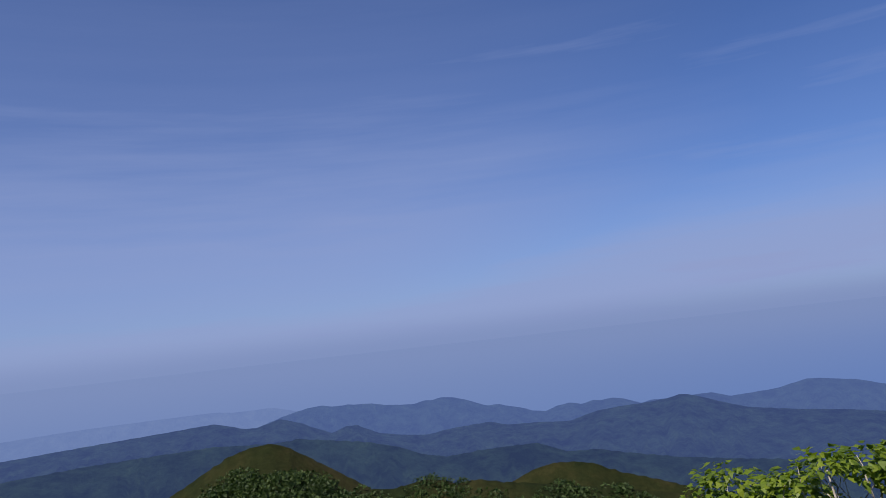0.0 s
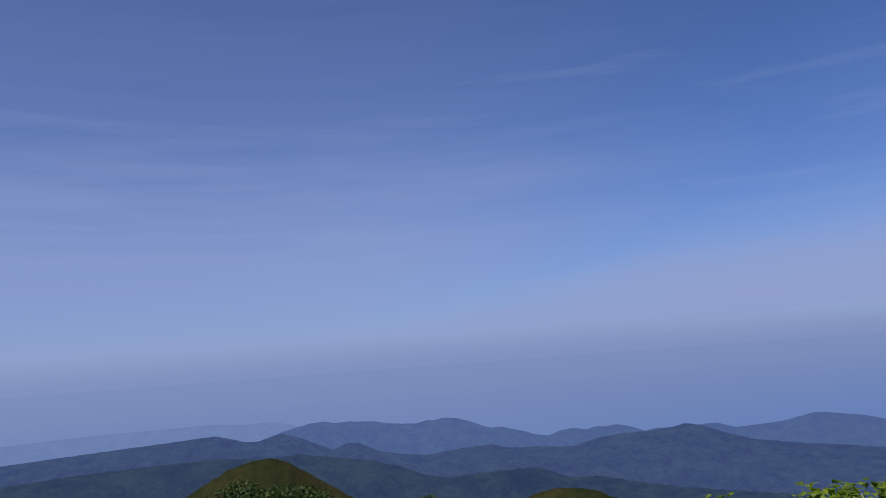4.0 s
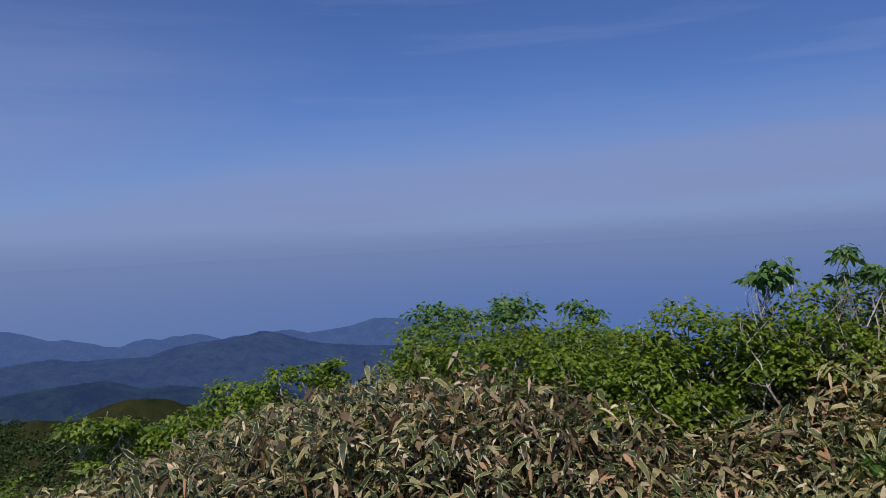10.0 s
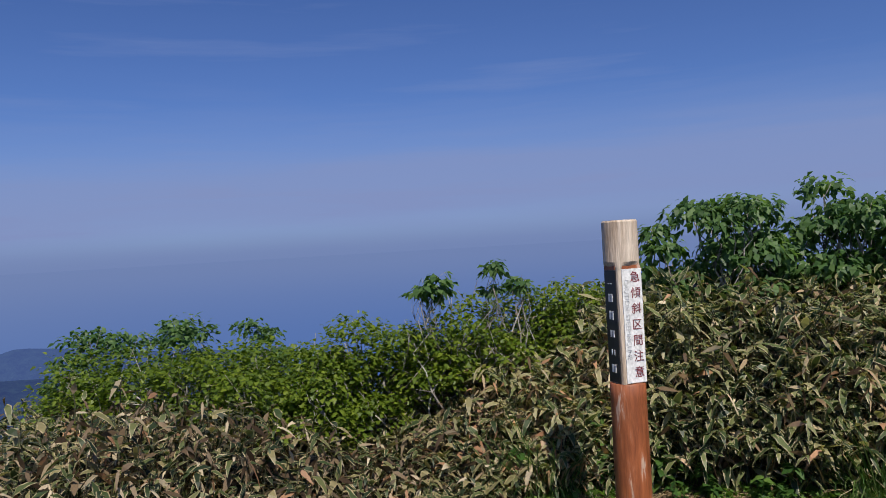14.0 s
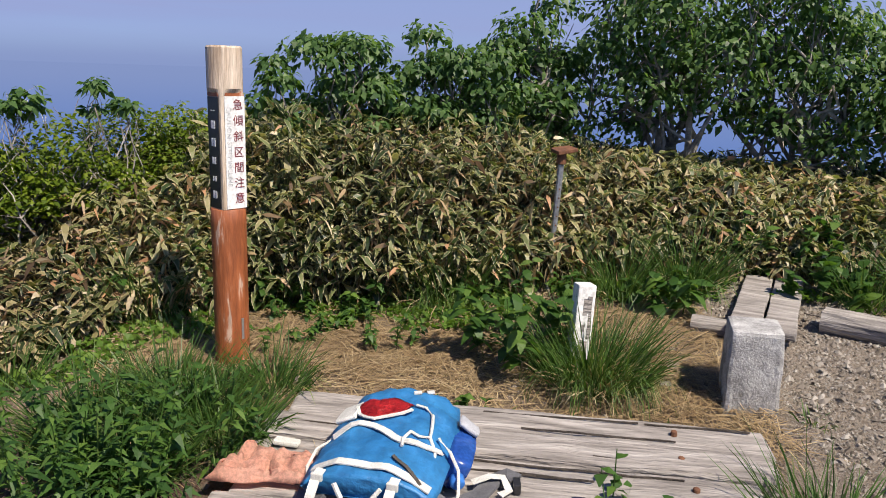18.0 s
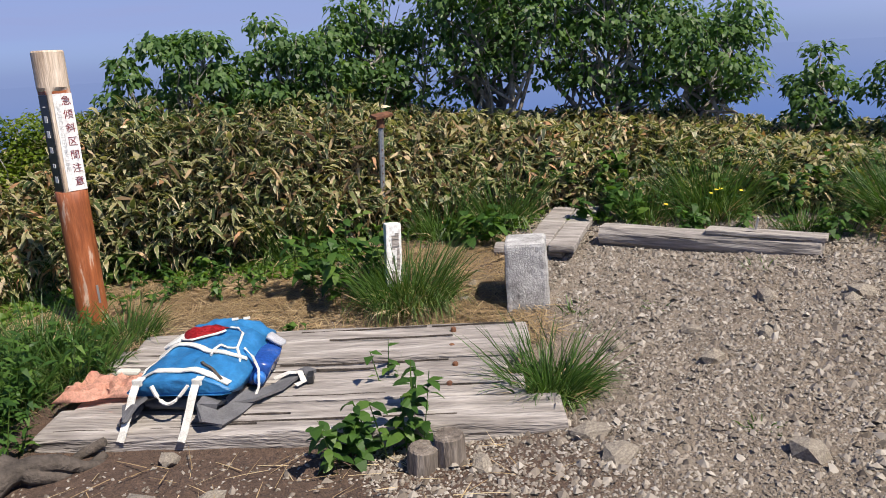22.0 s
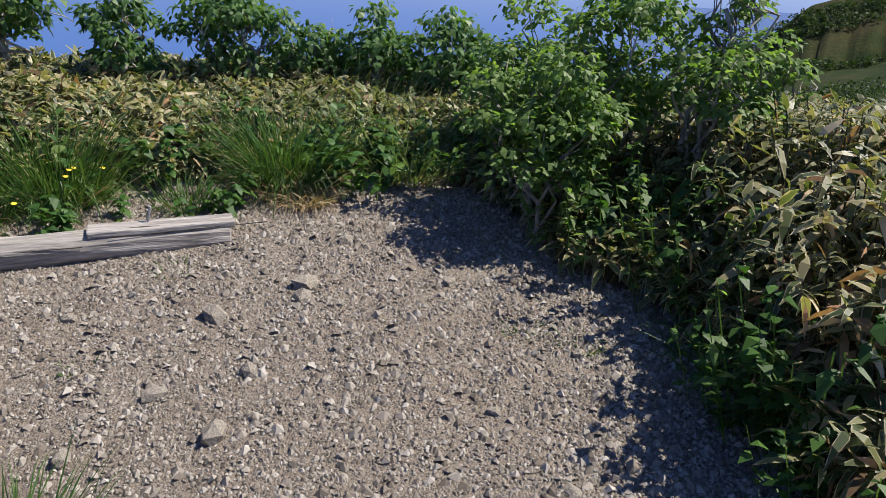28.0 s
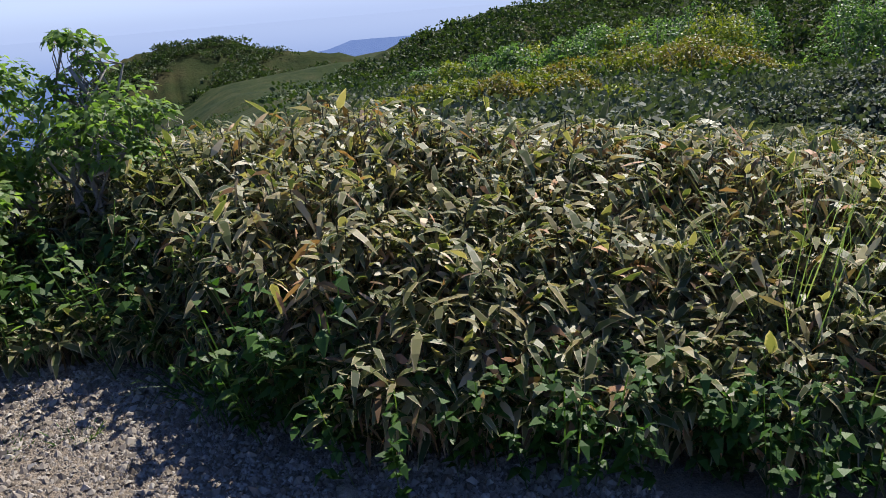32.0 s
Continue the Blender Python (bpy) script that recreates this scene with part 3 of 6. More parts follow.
# ---- plants ----
def bamboo_grass(name, count, where, height, size, label, seed, broad=(0.17, 0.26), mat=None, lower=0.3, each=10, dry=0.35, dry_mat=None):
    """Waist-high bamboo grass: culms that end in a fan of broad arching leaves, with side fans and curled dry leaves below. where(n): places; height(x, y)."""
    g = np.random.default_rng(seed)
    x, y = where(g, count)
    n = len(x)
    z0, h = ground_z(x, y), height(x, y) * g.uniform(0.78, 1.06, n)
    tall = g.uniform(0, 1, n) < 0.035
    h = np.where(tall, h * 1.07 + 0.01, h)
    green, brown = Green(BLADE), Green(BLADE)
    lean = unit(np.stack([g.normal(0, 0.22, n), g.normal(0, 0.22, n), np.ones(n)], 1))
    base = np.stack([x, y, z0], 1)
    phase = g.uniform(0, 2 * np.pi, n)
    for k in range(each):
        fan = k < each * 0.6
        up = g.uniform(0.90, 1.0, n) if fan else g.uniform(lower, 0.9, n)
        root = base + lean * (h * up)[:, None]
        t = phase + 2.4 * k + g.normal(0, 0.35, n)
        el = g.uniform(-0.35, 1.05, n) if fan else g.uniform(-0.6, 0.7, n)
        way = np.stack([np.cos(t) * np.cos(el), np.sin(t) * np.cos(el), np.sin(el)], 1)
        top = unit(np.stack([g.normal(0, 0.3, n), g.normal(0, 0.3, n), np.ones(n)], 1))
        ln = g.uniform(0.55, 1.3, n) * size
        wd, dr = ln * g.uniform(*broad, n), g.uniform(0.05, 0.8, n)
        dead = g.uniform(0, 1, n) < dry * (0.75 if fan else 1.5) * (0.55 + 0.9 * (noise2(x, y, 1.1, seed + 0.5) + 0.5))
        way[dead] = unit(way[dead] + np.stack([g.normal(0, 0.3, dead.sum()), g.normal(0, 0.3, dead.sum()), g.uniform(-1.1, 0.1, dead.sum())], 1))
        live = ~dead
        green.add(root[live], way[live], top[live], ln[live], wd[live], dr[live])
        brown.add(root[dead], way[dead], unit(g.normal(0, 1, (dead.sum(), 3))), ln[dead] * 0.85, wd[dead] * g.uniform(0.5, 0.95, dead.sum()), dr[dead])
    # the culms, as thin upright strips
    stem = Green(((0.0, 0.5), (1.0, 0.4)))
    stem.add(base, lean, unit(g.normal(0, 1, (n, 3))), h, np.full(n, 0.006), np.zeros(n))
    ob = tagged(new(name, green.mesh(name, mat or SASA)), label, "bamboo grass", kind="stuff")
    for part_name, me in (("culm", stem.mesh("culm", CULM)), ("dry_leaf", brown.mesh("dry_leaf", dry_mat or SASA_DRY))):
        child = new(part_name, me)
        child.parent = ob
    return ob


def ring(a0, a1, d0, d1):
    def where(g, n):
        a = g.uniform(a0, a1, n)
        e = edge_distance(a)
        r = e + d0 + (d1 - d0) * g.uniform(0, 1, n) ** 1.3
        t = np.radians(a)
        return EYE_SPOT[0] - np.sin(t) * r, EYE_SPOT[1] + np.cos(t) * r
    return where


def limb(bm, pts, r0, r1, sides=6):
    """A bent, tapered branch through points."""
    rings = []
    for i, p in enumerate(pts):
        d = (pts[min(i + 1, len(pts) - 1)] - pts[max(i - 1, 0)]).normalized()
        u = d.orthogonal().normalized()
        w = d.cross(u)
        r = r0 + (r1 - r0) * i / (len(pts) - 1)
        rings.append([bm.verts.new(p + (u * math.cos(2 * math.pi * k / sides) + w * math.sin(2 * math.pi * k / sides)) * r) for k in range(sides)])
    for a, b in zip(rings, rings[1:]):
        for k in range(sides):
            bm.faces.new((a[k], a[(k + 1) % sides], b[(k + 1) % sides], b[k]))
    bm.faces.new(rings[-1])


def tree(name, place, height, spread, seed, mat, label, leaf=0.09, count=2600, stems=4, low=0.25, lean=(0, 0), category="tree", thick=1.0, lobes=0, hang=(-1.15, 0.25)):
    """A wind-bent mountain tree: several crooked stems, sinuous limbs out to ragged lobes of hanging leaves, with gaps between."""
    g = random.Random(seed)
    h = np.random.default_rng(seed)
    root = new(name)
    root.location = place
    nl = lobes or max(8, int(10 + 22 * min(1.0, count / 6000)))
    # lobe centres over the crown, most of them towards its skin
    cs = []
    while len(cs) < nl:
        p = h.normal(0, 1, 3)
        p = p / np.linalg.norm(p) * h.uniform(0.35, 0.98)
        if p[2] < -0.9:
            continue
        c = np.array([p[0] * spread * 0.80 + lean[0] * 0.3 * spread, p[1] * spread * 0.80, height * (low + (1 - low) * (0.44 + 0.50 * p[2]))])
        if all(np.linalg.norm((c - q) / (spread, spread, height * (1 - low) * 0.55)) > 0.30 for q in cs) or h.uniform() < 0.08:
            cs.append(c)
    cs = np.array(cs)
    cs[:, 2] += height * 0.93 - cs[:, 2].max()
    size = h.uniform(0.17, 0.36, nl) * min(spread, height * (1 - low) * 0.8) + 0.03
    # crooked stems, each bearing the lobes nearest to its direction
    bearing = np.array([2 * math.pi * (k + g.random() * 0.6) / stems for k in range(stems)])
    whose = np.argmin(np.abs((np.arctan2(cs[:, 1], cs[:, 0])[:, None] - bearing[None] + np.pi) % (2 * np.pi) - np.pi), 1)

    def bent(a, b, n, wild):
        a, b = Vector(a), Vector(b)
        out = [a.lerp(b, i / n) for i in range(n + 1)]
        for i in range(1, n):
            out[i] += Vector((g.gauss(0, wild), g.gauss(0, wild), g.gauss(0, wild * 0.7)))
        return out
    for k in range(stems):
        mine = np.nonzero(whose == k)[0]
        bm = bmesh.new()
        r = 0.020 * height ** 0.5 * thick
        foot = (math.cos(bearing[k]) * 0.06, math.sin(bearing[k]) * 0.06, -0.1)
        goal = cs[mine].mean(0) if len(mine) else np.array([math.cos(bearing[k]) * spread * 0.5, math.sin(bearing[k]) * spread * 0.5, height * 0.75])
        trunk = bent(foot, (goal[0] * 0.85, goal[1] * 0.85, goal[2] * 0.9), 6, 0.05 * height)
        limb(bm, trunk, r, r * 0.45, 6)
        for m in mine:
            fork = trunk[g.choice((2, 3, 4, 5))]
            tip = cs[m] - np.array([0, 0, size[m] * 0.3])
            path = bent(fork, tip, 5, 0.045 * height)
            limb(bm, path, r * 0.5, r * 0.16, 5)
            for q in range(3):
                end = cs[m] + h.normal(0, 0.5, 3) * size[m]
                limb(bm, bent(path[g.choice((3, 4))], end, 3, 0.02 * height), r * 0.22, r * 0.08, 3)
        part("stem", bm, BARK, root, "crooked grey branching stem", smooth=True)
    pick = h.choice(nl, count, p=size ** 2 / (size ** 2).sum())
    d = unit(h.normal(0, 1, (count, 3)))
    d[:, 2] = np.where(d[:, 2] < -0.35, -d[:, 2] * 0.8, d[:, 2])
    # sprays of a few leaves along each twig's end
    spray = h.integers(0, max(3, count // 7), count)
    sd = unit(h.normal(0, 1, (max(3, count // 7), 3)))
    d = unit(d * 0.55 + sd[spray] * (1, 1, 0.7))
    pos = cs[pick] + d * (size[pick] * h.uniform(0.45, 1.12, count))[:, None] * (1.15, 1.15, 0.72)
    t = np.arctan2(d[:, 1], d[:, 0]) + h.normal(0, 0.9, count)
    el = h.uniform(*hang, count)
    way = np.stack([np.cos(t) * np.cos(el), np.sin(t) * np.cos(el), np.sin(el)], 1)
    top = unit(d * 0.6 + np.stack([h.normal(0, 0.4, count), h.normal(0, 0.4, count), np.ones(count)], 1))
    ln = h.uniform(0.65, 1.25, count) * leaf
    green = Green(OVATE)
    green.add(pos, way, top, ln, ln * 0.70, h.uniform(0, 0.5, count))
    crown = new("crown", green.mesh("crown", mat))
    crown.parent = root
    return tagged(root, label, category)


def tuft(name, place, height, spread, blades, seed, label, mat=None, dead=0.15, category="grass", arch=0.75, splay=1.0):
    """A tussock of arching grass blades over a skirt of dead ones."""
    h = np.random.default_rng(seed)
    root = new(name)
    root.location = place
    for part_name, mt, n, hh in (("foliage", mat or GRASS, blades, height), ("dry_skirt", STRAW, int(blades * dead), height * 0.6)):
        if n < 3:
            continue
        t, q = h.uniform(0, 2 * np.pi, n), h.uniform(0, 1, n) ** 0.6
        pos = np.stack([np.cos(t) * q * spread * 0.45, np.sin(t) * q * spread * 0.45, np.full(n, -0.01)], 1)
        out = (0.25 + q * 0.55) * splay + (0.5 if mt is STRAW else 0)
        t2 = t + h.normal(0, 0.5, n)
        way = unit(np.stack([np.cos(t2) * out, np.sin(t2) * out, np.ones(n)], 1))
        g = Green(STRIP)
        g.add(pos, way, unit(h.normal(0, 1, (n, 3))), hh * h.uniform(0.6, 1.25, n), h.uniform(0.0035, 0.0075, n), h.uniform(0.1, 0.85, n) * arch / 0.75)
        ob = tagged(new(part_name, g.mesh(part_name, mt)), kind="stuff")
        ob.parent = root
    return tagged(root, label, category)


def herb(name, place, height, spread, count, seed, label, leaf=0.06, mat=None, category="plant", narrow=0.55):
    """A leafy herb: slim stalks with leaves along them."""
    h = np.random.default_rng(seed)
    root = new(name)
    root.location = place
    stalks = max(4, count // 14)
    t, q = h.uniform(0, 2 * np.pi, stalks), h.uniform(0, 1, stalks) ** 0.5
    pos = np.stack([np.cos(t) * q * spread, np.sin(t) * q * spread, np.full(stalks, -0.01)], 1)
    way = unit(np.stack([np.cos(t) * q * 0.35, np.sin(t) * q * 0.35, np.ones(stalks)], 1))
    ln = height * h.uniform(0.65, 1.1, stalks)
    g = Green(((0.0, 0.5), (1.0, 0.35)))
    g.add(pos, way, unit(h.normal(0, 1, (stalks, 3))), ln, np.full(stalks, 0.006), np.zeros(stalks))
    st = new("stem", g.mesh("stem", GRASS))
    st.parent = tagged(root)
    tagged(st, kind="stuff")
    k = h.integers(0, stalks, count)
    f = h.uniform(0.2, 1.0, count)
    p = pos[k] + way[k] * (ln[k] * f)[:, None]
    t = h.uniform(0, 2 * np.pi, count)
    el = h.uniform(-0.3, 0.6, count)
    w = np.stack([np.cos(t) * np.cos(el), np.sin(t) * np.cos(el), np.sin(el)], 1)
    l = leaf * h.uniform(0.6, 1.2, count)
    g = Green(BROAD if leaf > 0.075 else OVATE)
    g.add(p, w, unit(np.stack([h.normal(0, 0.3, count), h.normal(0, 0.3, count), np.ones(count)], 1)), l, l * narrow, h.uniform(0.1, 0.6, count))
    lf = new("foliage", g.mesh("foliage", mat or HERB_LEAF))
    lf.parent = root
    tagged(lf, kind="stuff")
    return tagged(root, label, category)


def scrub(name, count, place, size, clump, mat, label, seed, category="shrubs", per=26, shape=None):
    """Bushes on a slope, too many to count: leafy clumps over the ground. place(g, n) gives the clumps' centres."""
    h = np.random.default_rng(seed)
    x, y, z = place(h, count)
    g = Green(shape or OVATE)
    n = len(x) * per
    cx, cy, cz = (np.repeat(v, per) for v in (x, y, z))
    cs = np.repeat(clump(x, y) * h.uniform(0.6, 1.35, len(x)), per)
    d = unit(h.normal(0, 1, (n, 3)))
    d[:, 2] = np.abs(d[:, 2]) * 0.9 + 0.05
    pos = np.stack([cx, cy, cz], 1) + d * cs[:, None] * h.uniform(0.78, 1.04, n)[:, None] * (1, 1, 0.75)
    way = unit(d + h.normal(0, 0.6, (n, 3)))
    ln = cs * size * h.uniform(0.7, 1.3, n)
    g.add(pos, way, unit(d + h.normal(0, 0.4, (n, 3))), ln, ln * 0.75, h.uniform(0, 0.4, n))
    return tagged(new(name, g.mesh(name, mat)), label, category, kind="stuff")


# ---- made things ----
def box_bm(sx, sy, sz, cuts=(1, 1, 1), wear=0.0, seed=0.0, bevel=0.0, taper=0.0, freq=6.0):
    """A block standing on z = 0, its edges bevelled and its faces worn by noise."""
    bm = bmesh.new()
    bmesh.ops.create_cube(bm, size=1.0)
    bmesh.ops.transform(bm, matrix=Matrix.Translation((0, 0, sz / 2)) @ Matrix.Diagonal((sx, sy, sz, 1)), verts=bm.verts)
    if bevel:
        bmesh.ops.bevel(bm, geom=bm.edges[:], offset=bevel, segments=2, affect="EDGES", profile=0.6)
    for axis, c in enumerate(cuts):
        if c > 1:
            lo = (-sx / 2, -sy / 2, 0)[axis]
            full = (sx, sy, sz)[axis]
            for k in range(1, c):
                no = Vector((0, 0, 0))
                no[axis] = 1
                co = Vector((0, 0, 0))
                co[axis] = lo + full * k / c
                bmesh.ops.bisect_plane(bm, geom=bm.verts[:] + bm.edges[:] + bm.faces[:], plane_co=co, plane_no=no)
    for v in bm.verts:
        k = 1 - taper * v.co.z / sz
        v.co.x, v.co.y = v.co.x * k, v.co.y * k
        if wear:
            p = v.co * freq + Vector((seed, seed * 1.7, 0))
            v.co += Vector((noise.noise(p), noise.noise(p + Vector((9, 0, 0))), noise.noise(p + Vector((0, 9, 0))))) * wear
    return bm


def rod_bm(r0, r1, height, sides=20, rings=6, wear=0.0, seed=0.0, bevel=0.006):
    bm = bmesh.new()
    zs = [0.0] + [height * (k + 1) / (rings + 1) for k in range(rings)] + [height - bevel, height]
    loops = []
    for z in zs:
        r = r0 + (r1 - r0) * z / height - (bevel if z == height else 0)
        loops.append([bm.verts.new((math.cos(2 * math.pi * k / sides) * r + wear * noise.noise((k * 0.9, z * 4, seed)),
                                    math.sin(2 * math.pi * k / sides) * r + wear * noise.noise((k * 0.9, z * 4, seed + 5)), z)) for k in range(sides)])
    for a, b in zip(loops, loops[1:]):
        for k in range(sides):
            bm.faces.new((a[k], a[(k + 1) % sides], b[(k + 1) % sides], b[k]))
    bm.faces.new(loops[-1])
    bm.faces.new(loops[0][::-1])
    return bm


def moved(bm, m):
    bmesh.ops.transform(bm, matrix=m, verts=bm.verts)
    return bm


def lettering(text, size, mat, parent, m, name="character", label=""):
    cu = bpy.data.curves.new(name, "FONT")
    cu.body, cu.size, cu.align_x, cu.align_y, cu.extrude = text, size, "CENTER", "CENTER", 0.0006
    tmp = bpy.data.objects.new("tmp", cu)
    scene.collection.objects.link(tmp)
    me = bpy.data.meshes.new_from_object(tmp.evaluated_get(bpy.context.evaluated_depsgraph_get()))
    bpy.data.objects.remove(tmp)
    me.name = name
    me.transform(m)
    me.materials.clear()
    me.materials.append(mat)
    ob = new(name, me)
    ob.parent = parent
    return tagged(ob, label=label)


def sign_post(place, turn, r=0.078, height=1.56):
    """A round waymark post: brown stain below, bare above with two flats cut for the plates."""
    root = new("sign_post")
    root.matrix_world = pose(*place, 0, 0, turn)
    cut_lo, cut_hi = height * 0.527, height * 0.88
    part("post_shaft", rod_bm(r * 1.0, r * 0.985, cut_lo, 28, 10, 0.0015, 2.0, 0.002), POST_BROWN, root, "brown-stained lower shaft with flaking stripes", True)
    # head: the flats are pressed into the round between the two cuts, front and left
    bm = bmesh.new()
    sides, zs = 40, [0, 0.02, 0.1, 0.2, 0.3, 0.4, cut_hi - cut_lo - 0.035, cut_hi - cut_lo - 0.02, cut_hi - cut_lo, cut_hi - cut_lo + 0.004, height - cut_lo - 0.008, height - cut_lo]
    loops = []
    for z in zs:
        loop = []
        for k in range(sides):
            t = 2 * math.pi * k / sides
            rr = r * (0.975 if z < height - cut_lo - 0.001 else 0.91)
            x, y = math.cos(t) * rr, math.sin(t) * rr
            if z <= cut_hi - cut_lo + 0.001:
                arch = max(0.0, (z - (cut_hi - cut_lo - 0.035)) / 0.035)
                flat = -r * (0.74 + 0.24 * arch ** 2)
                y = max(y, flat)
                x = max(x, flat * 0.98)
            loop.append(bm.verts.new((x, y, cut_lo + z + (0.0 if z else 0.001))))
        loops.append(loop)
    for a, b in zip(loops, loops[1:]):
        for k in range(sides):
            bm.faces.new((a[k], a[(k + 1) % sides], b[(k + 1) % sides], b[k]))
    bm.faces.new(loops[-1])
    bm.faces.new(loops[0][::-1])
    part("post_head", bm, POST_BARE, root, "bare split-grained timber head with flats cut into it")
    # thin brown half-discs: the cut's stain and its arch-shaped shadow in one colour
    for m, half in ((pose(r * 0.10, -r * 0.75 - 0.001, cut_hi - 0.033, 90, 0, 0), r * 0.60), (pose(-r * 0.735 - 0.001, 0, cut_hi - 0.033, 90, 0, -90), r * 0.55)):
        bm = bmesh.new()
        arc = [bm.verts.new((half * math.cos(math.pi * k / 14), 0.036 * math.sin(math.pi * k / 14), 0)) for k in range(15)]
        f = bm.faces.new(arc)
        ext = bmesh.ops.extrude_face_region(bm, geom=[f])
        bmesh.ops.translate(bm, verts=[v for v in ext["geom"] if isinstance(v, bmesh.types.BMVert)], vec=(0, 0, 0.003))
        part("cut_arch", moved(bm, m), POST_BROWN, root, "brown-stained arched cut above the plate, its shadow coloured in")
    pw, ph = r * 1.24, cut_hi - cut_lo - 0.035
    plate = part("white_plate", moved(box_bm(pw, 0.004, ph, bevel=0.001), pose(r * 0.10, -r * 0.74 - 0.003, cut_lo + 0.004)), WHITE, root, "white warning plate with dark red characters")
    glyphs = "急傾斜区間注意"
    for i, c in enumerate(glyphs):
        lettering(c, 0.050, RED_INK, plate, pose(r * 0.10 + 0.014, -r * 0.74 - 0.0065, cut_lo + ph - 0.035 - i * (ph - 0.055) / 6.4, 90, 0, 0))
    for word, at in (("CAUTION", 0.78), ("STEEP", 0.535), ("INCLINE", 0.33)):
        lettering(word, 0.030, GREY_INK, plate, pose(r * 0.10 - 0.031, -r * 0.74 - 0.0065, cut_lo + ph * at, 90, 90, 0), "small_print", "faded grey small print")
    side = part("black_plate", moved(box_bm(0.004, r * 1.1, ph * 0.99, bevel=0.001), pose(-r * 0.725 - 0.003, 0.0, cut_lo + 0.004)), BLACK, root, "black plate with white marks")
    for i, (w, h) in enumerate(((0.030, 0.004), (0.034, 0.034), (0.032, 0.036), (0.030, 0.030), (0.018, 0.022), (0.030, 0.034))):
        for dy in (-0.009, 0.009):
            part("white_mark", moved(box_bm(0.002, w * 0.4, h, bevel=0.0004), pose(-r * 0.725 - 0.0062, dy, cut_lo + ph - 0.06 - i * 0.076)), WHITE, side)
    part("scratch", moved(box_bm(0.012, 0.002, 0.10, bevel=0.0005), pose(0.01, -r * 0.995, height * 0.12)), STEEL, root, "grey scrape on the brown stain")
    return tagged(root, "round timber sign post, brown below, with white and black plates", "sign post")


def steel_stake(place, height=0.9):
    root = new("steel_stake")
    root.matrix_world = pose(*place, 0, 2.5, 12)
    part("angle_bar", rod_bm(0.019, 0.019, height, 8, 4), STEEL, root, "grey galvanised angle bar", False)
    for z in [height * (0.18 + 0.07 * k) for k in range(10)]:
        part("hole", moved(rod_bm(0.005, 0.005, 0.003, 8, 1, bevel=0.0005), pose(0, -0.0185, z, 90, 0, 0)), RUST, root)
    part("collar", moved(rod_bm(0.028, 0.026, 0.07, 12, 2, 0.002), pose(0, 0, height)), RUST, root, "rusty collar")
    part("cap", moved(box_bm(0.125, 0.10, 0.022, (3, 3, 1), 0.006, 3.0, 0.005), pose(0.01, 0, height + 0.068, 4, -8, 10)), RUST, root, "rusty bent plate cap")
    return tagged(root, "rusty-capped galvanised steel stake standing in bamboo grass", "stake")


def white_stake(place):
    root = new("white_stake")
    root.matrix_world = pose(*place, -3, 3.5, 8)
    part("stake", box_bm(0.085, 0.085, 0.46, (2, 2, 6), 0.004, 5.0, 0.008), WHITE, root, "white-painted square stake, flaking")
    for k in range(9):
        part("flake", moved(box_bm(0.012 + 0.01 * random.random(), 0.002, 0.03 + 0.05 * random.random(), (1, 1, 2), 0.003, k, 0.0006), pose(random.uniform(-0.03, 0.03), -0.0435, random.uniform(0.05, 0.36))), WEATHERED, root, "bare patch where paint has flaked")
    return tagged(root, "short white-painted stake with flaking paint in a grass tuft", "stake")


def survey_stone(place, turn):
    root = new("survey_stone")
    root.matrix_world = pose(*place, 1.5, -1.5, turn)
    part("pillar", box_bm(0.235, 0.235, 0.54, (5, 5, 10), 0.006, 8.0, 0.018, 0.10, 9), GRANITE, root, "pale chipped granite pillar, lichen-flecked")
    return tagged(root, "weathered square granite survey pillar set in gravel", "survey stone")


def stone_mesh(seed, flat=0.6):
    bm = bmesh.new()
    bmesh.ops.create_icosphere(bm, subdivisions=1, radius=1.0)
    for v in bm.verts:
        v.co *= 1 + 0.45 * noise.noise(v.co * 1.3 + Vector((seed * 3.1, 0, 0)))
        v.co.z *= flat
    me = bpy.data.meshes.new("stone")
    bm.to_mesh(me)
    bm.free()
    me.materials.append(ROCK)
    return me


STONES = [stone_mesh(k, 0.45 + 0.06 * k) for k in range(6)]


def rock(place, size, turn, kind=0, label="small angular grey-brown rock lying on the gravel"):
    ob = new("rock", STONES[kind % 6])
    ob.matrix_world = pose(place[0], place[1], place[2] + size * 0.15, 8 * math.sin(turn), 6 * math.cos(turn), turn) @ Matrix.Diagonal((size, size * 0.75, size, 1))
    return tagged(ob, label, "rock", group="rocks on the gravel")


def log(name, length, r, m, label, seed):
    """A weathered log lying along x, with an axe-flat upper side, checks and a sawn end."""
    root = new(name)
    root.matrix_world = m
    bm = rod_bm(r, r * 0.96, length, 22, 14, 0.010, seed, 0.008)
    for v in bm.verts:
        if v.co.x < -r * 0.72:
            v.co.x = -r * 0.72
    moved(bm, pose(-length / 2, 0, r * 0.9, 0, 90, 0))
    part("log_body", bm, LOG_WOOD, root, smooth=False)
    for k in range(5):
        g = random.Random(seed * 10 + k)
        part("check", moved(box_bm(g.uniform(0.25, 0.7), 0.004, 0.004, (6, 1, 1), 0.006, seed + k), pose(g.uniform(-0.4, 0.4) * length, -r * 0.9 * math.cos(0.5 * k - 0.9), r * 0.9 + r * math.sin(0.45 * k - 0.6), 0, 0, g.uniform(-2, 2))), DARK_ROOT, root, "dark drying crack")
    return tagged(root, label, "log")


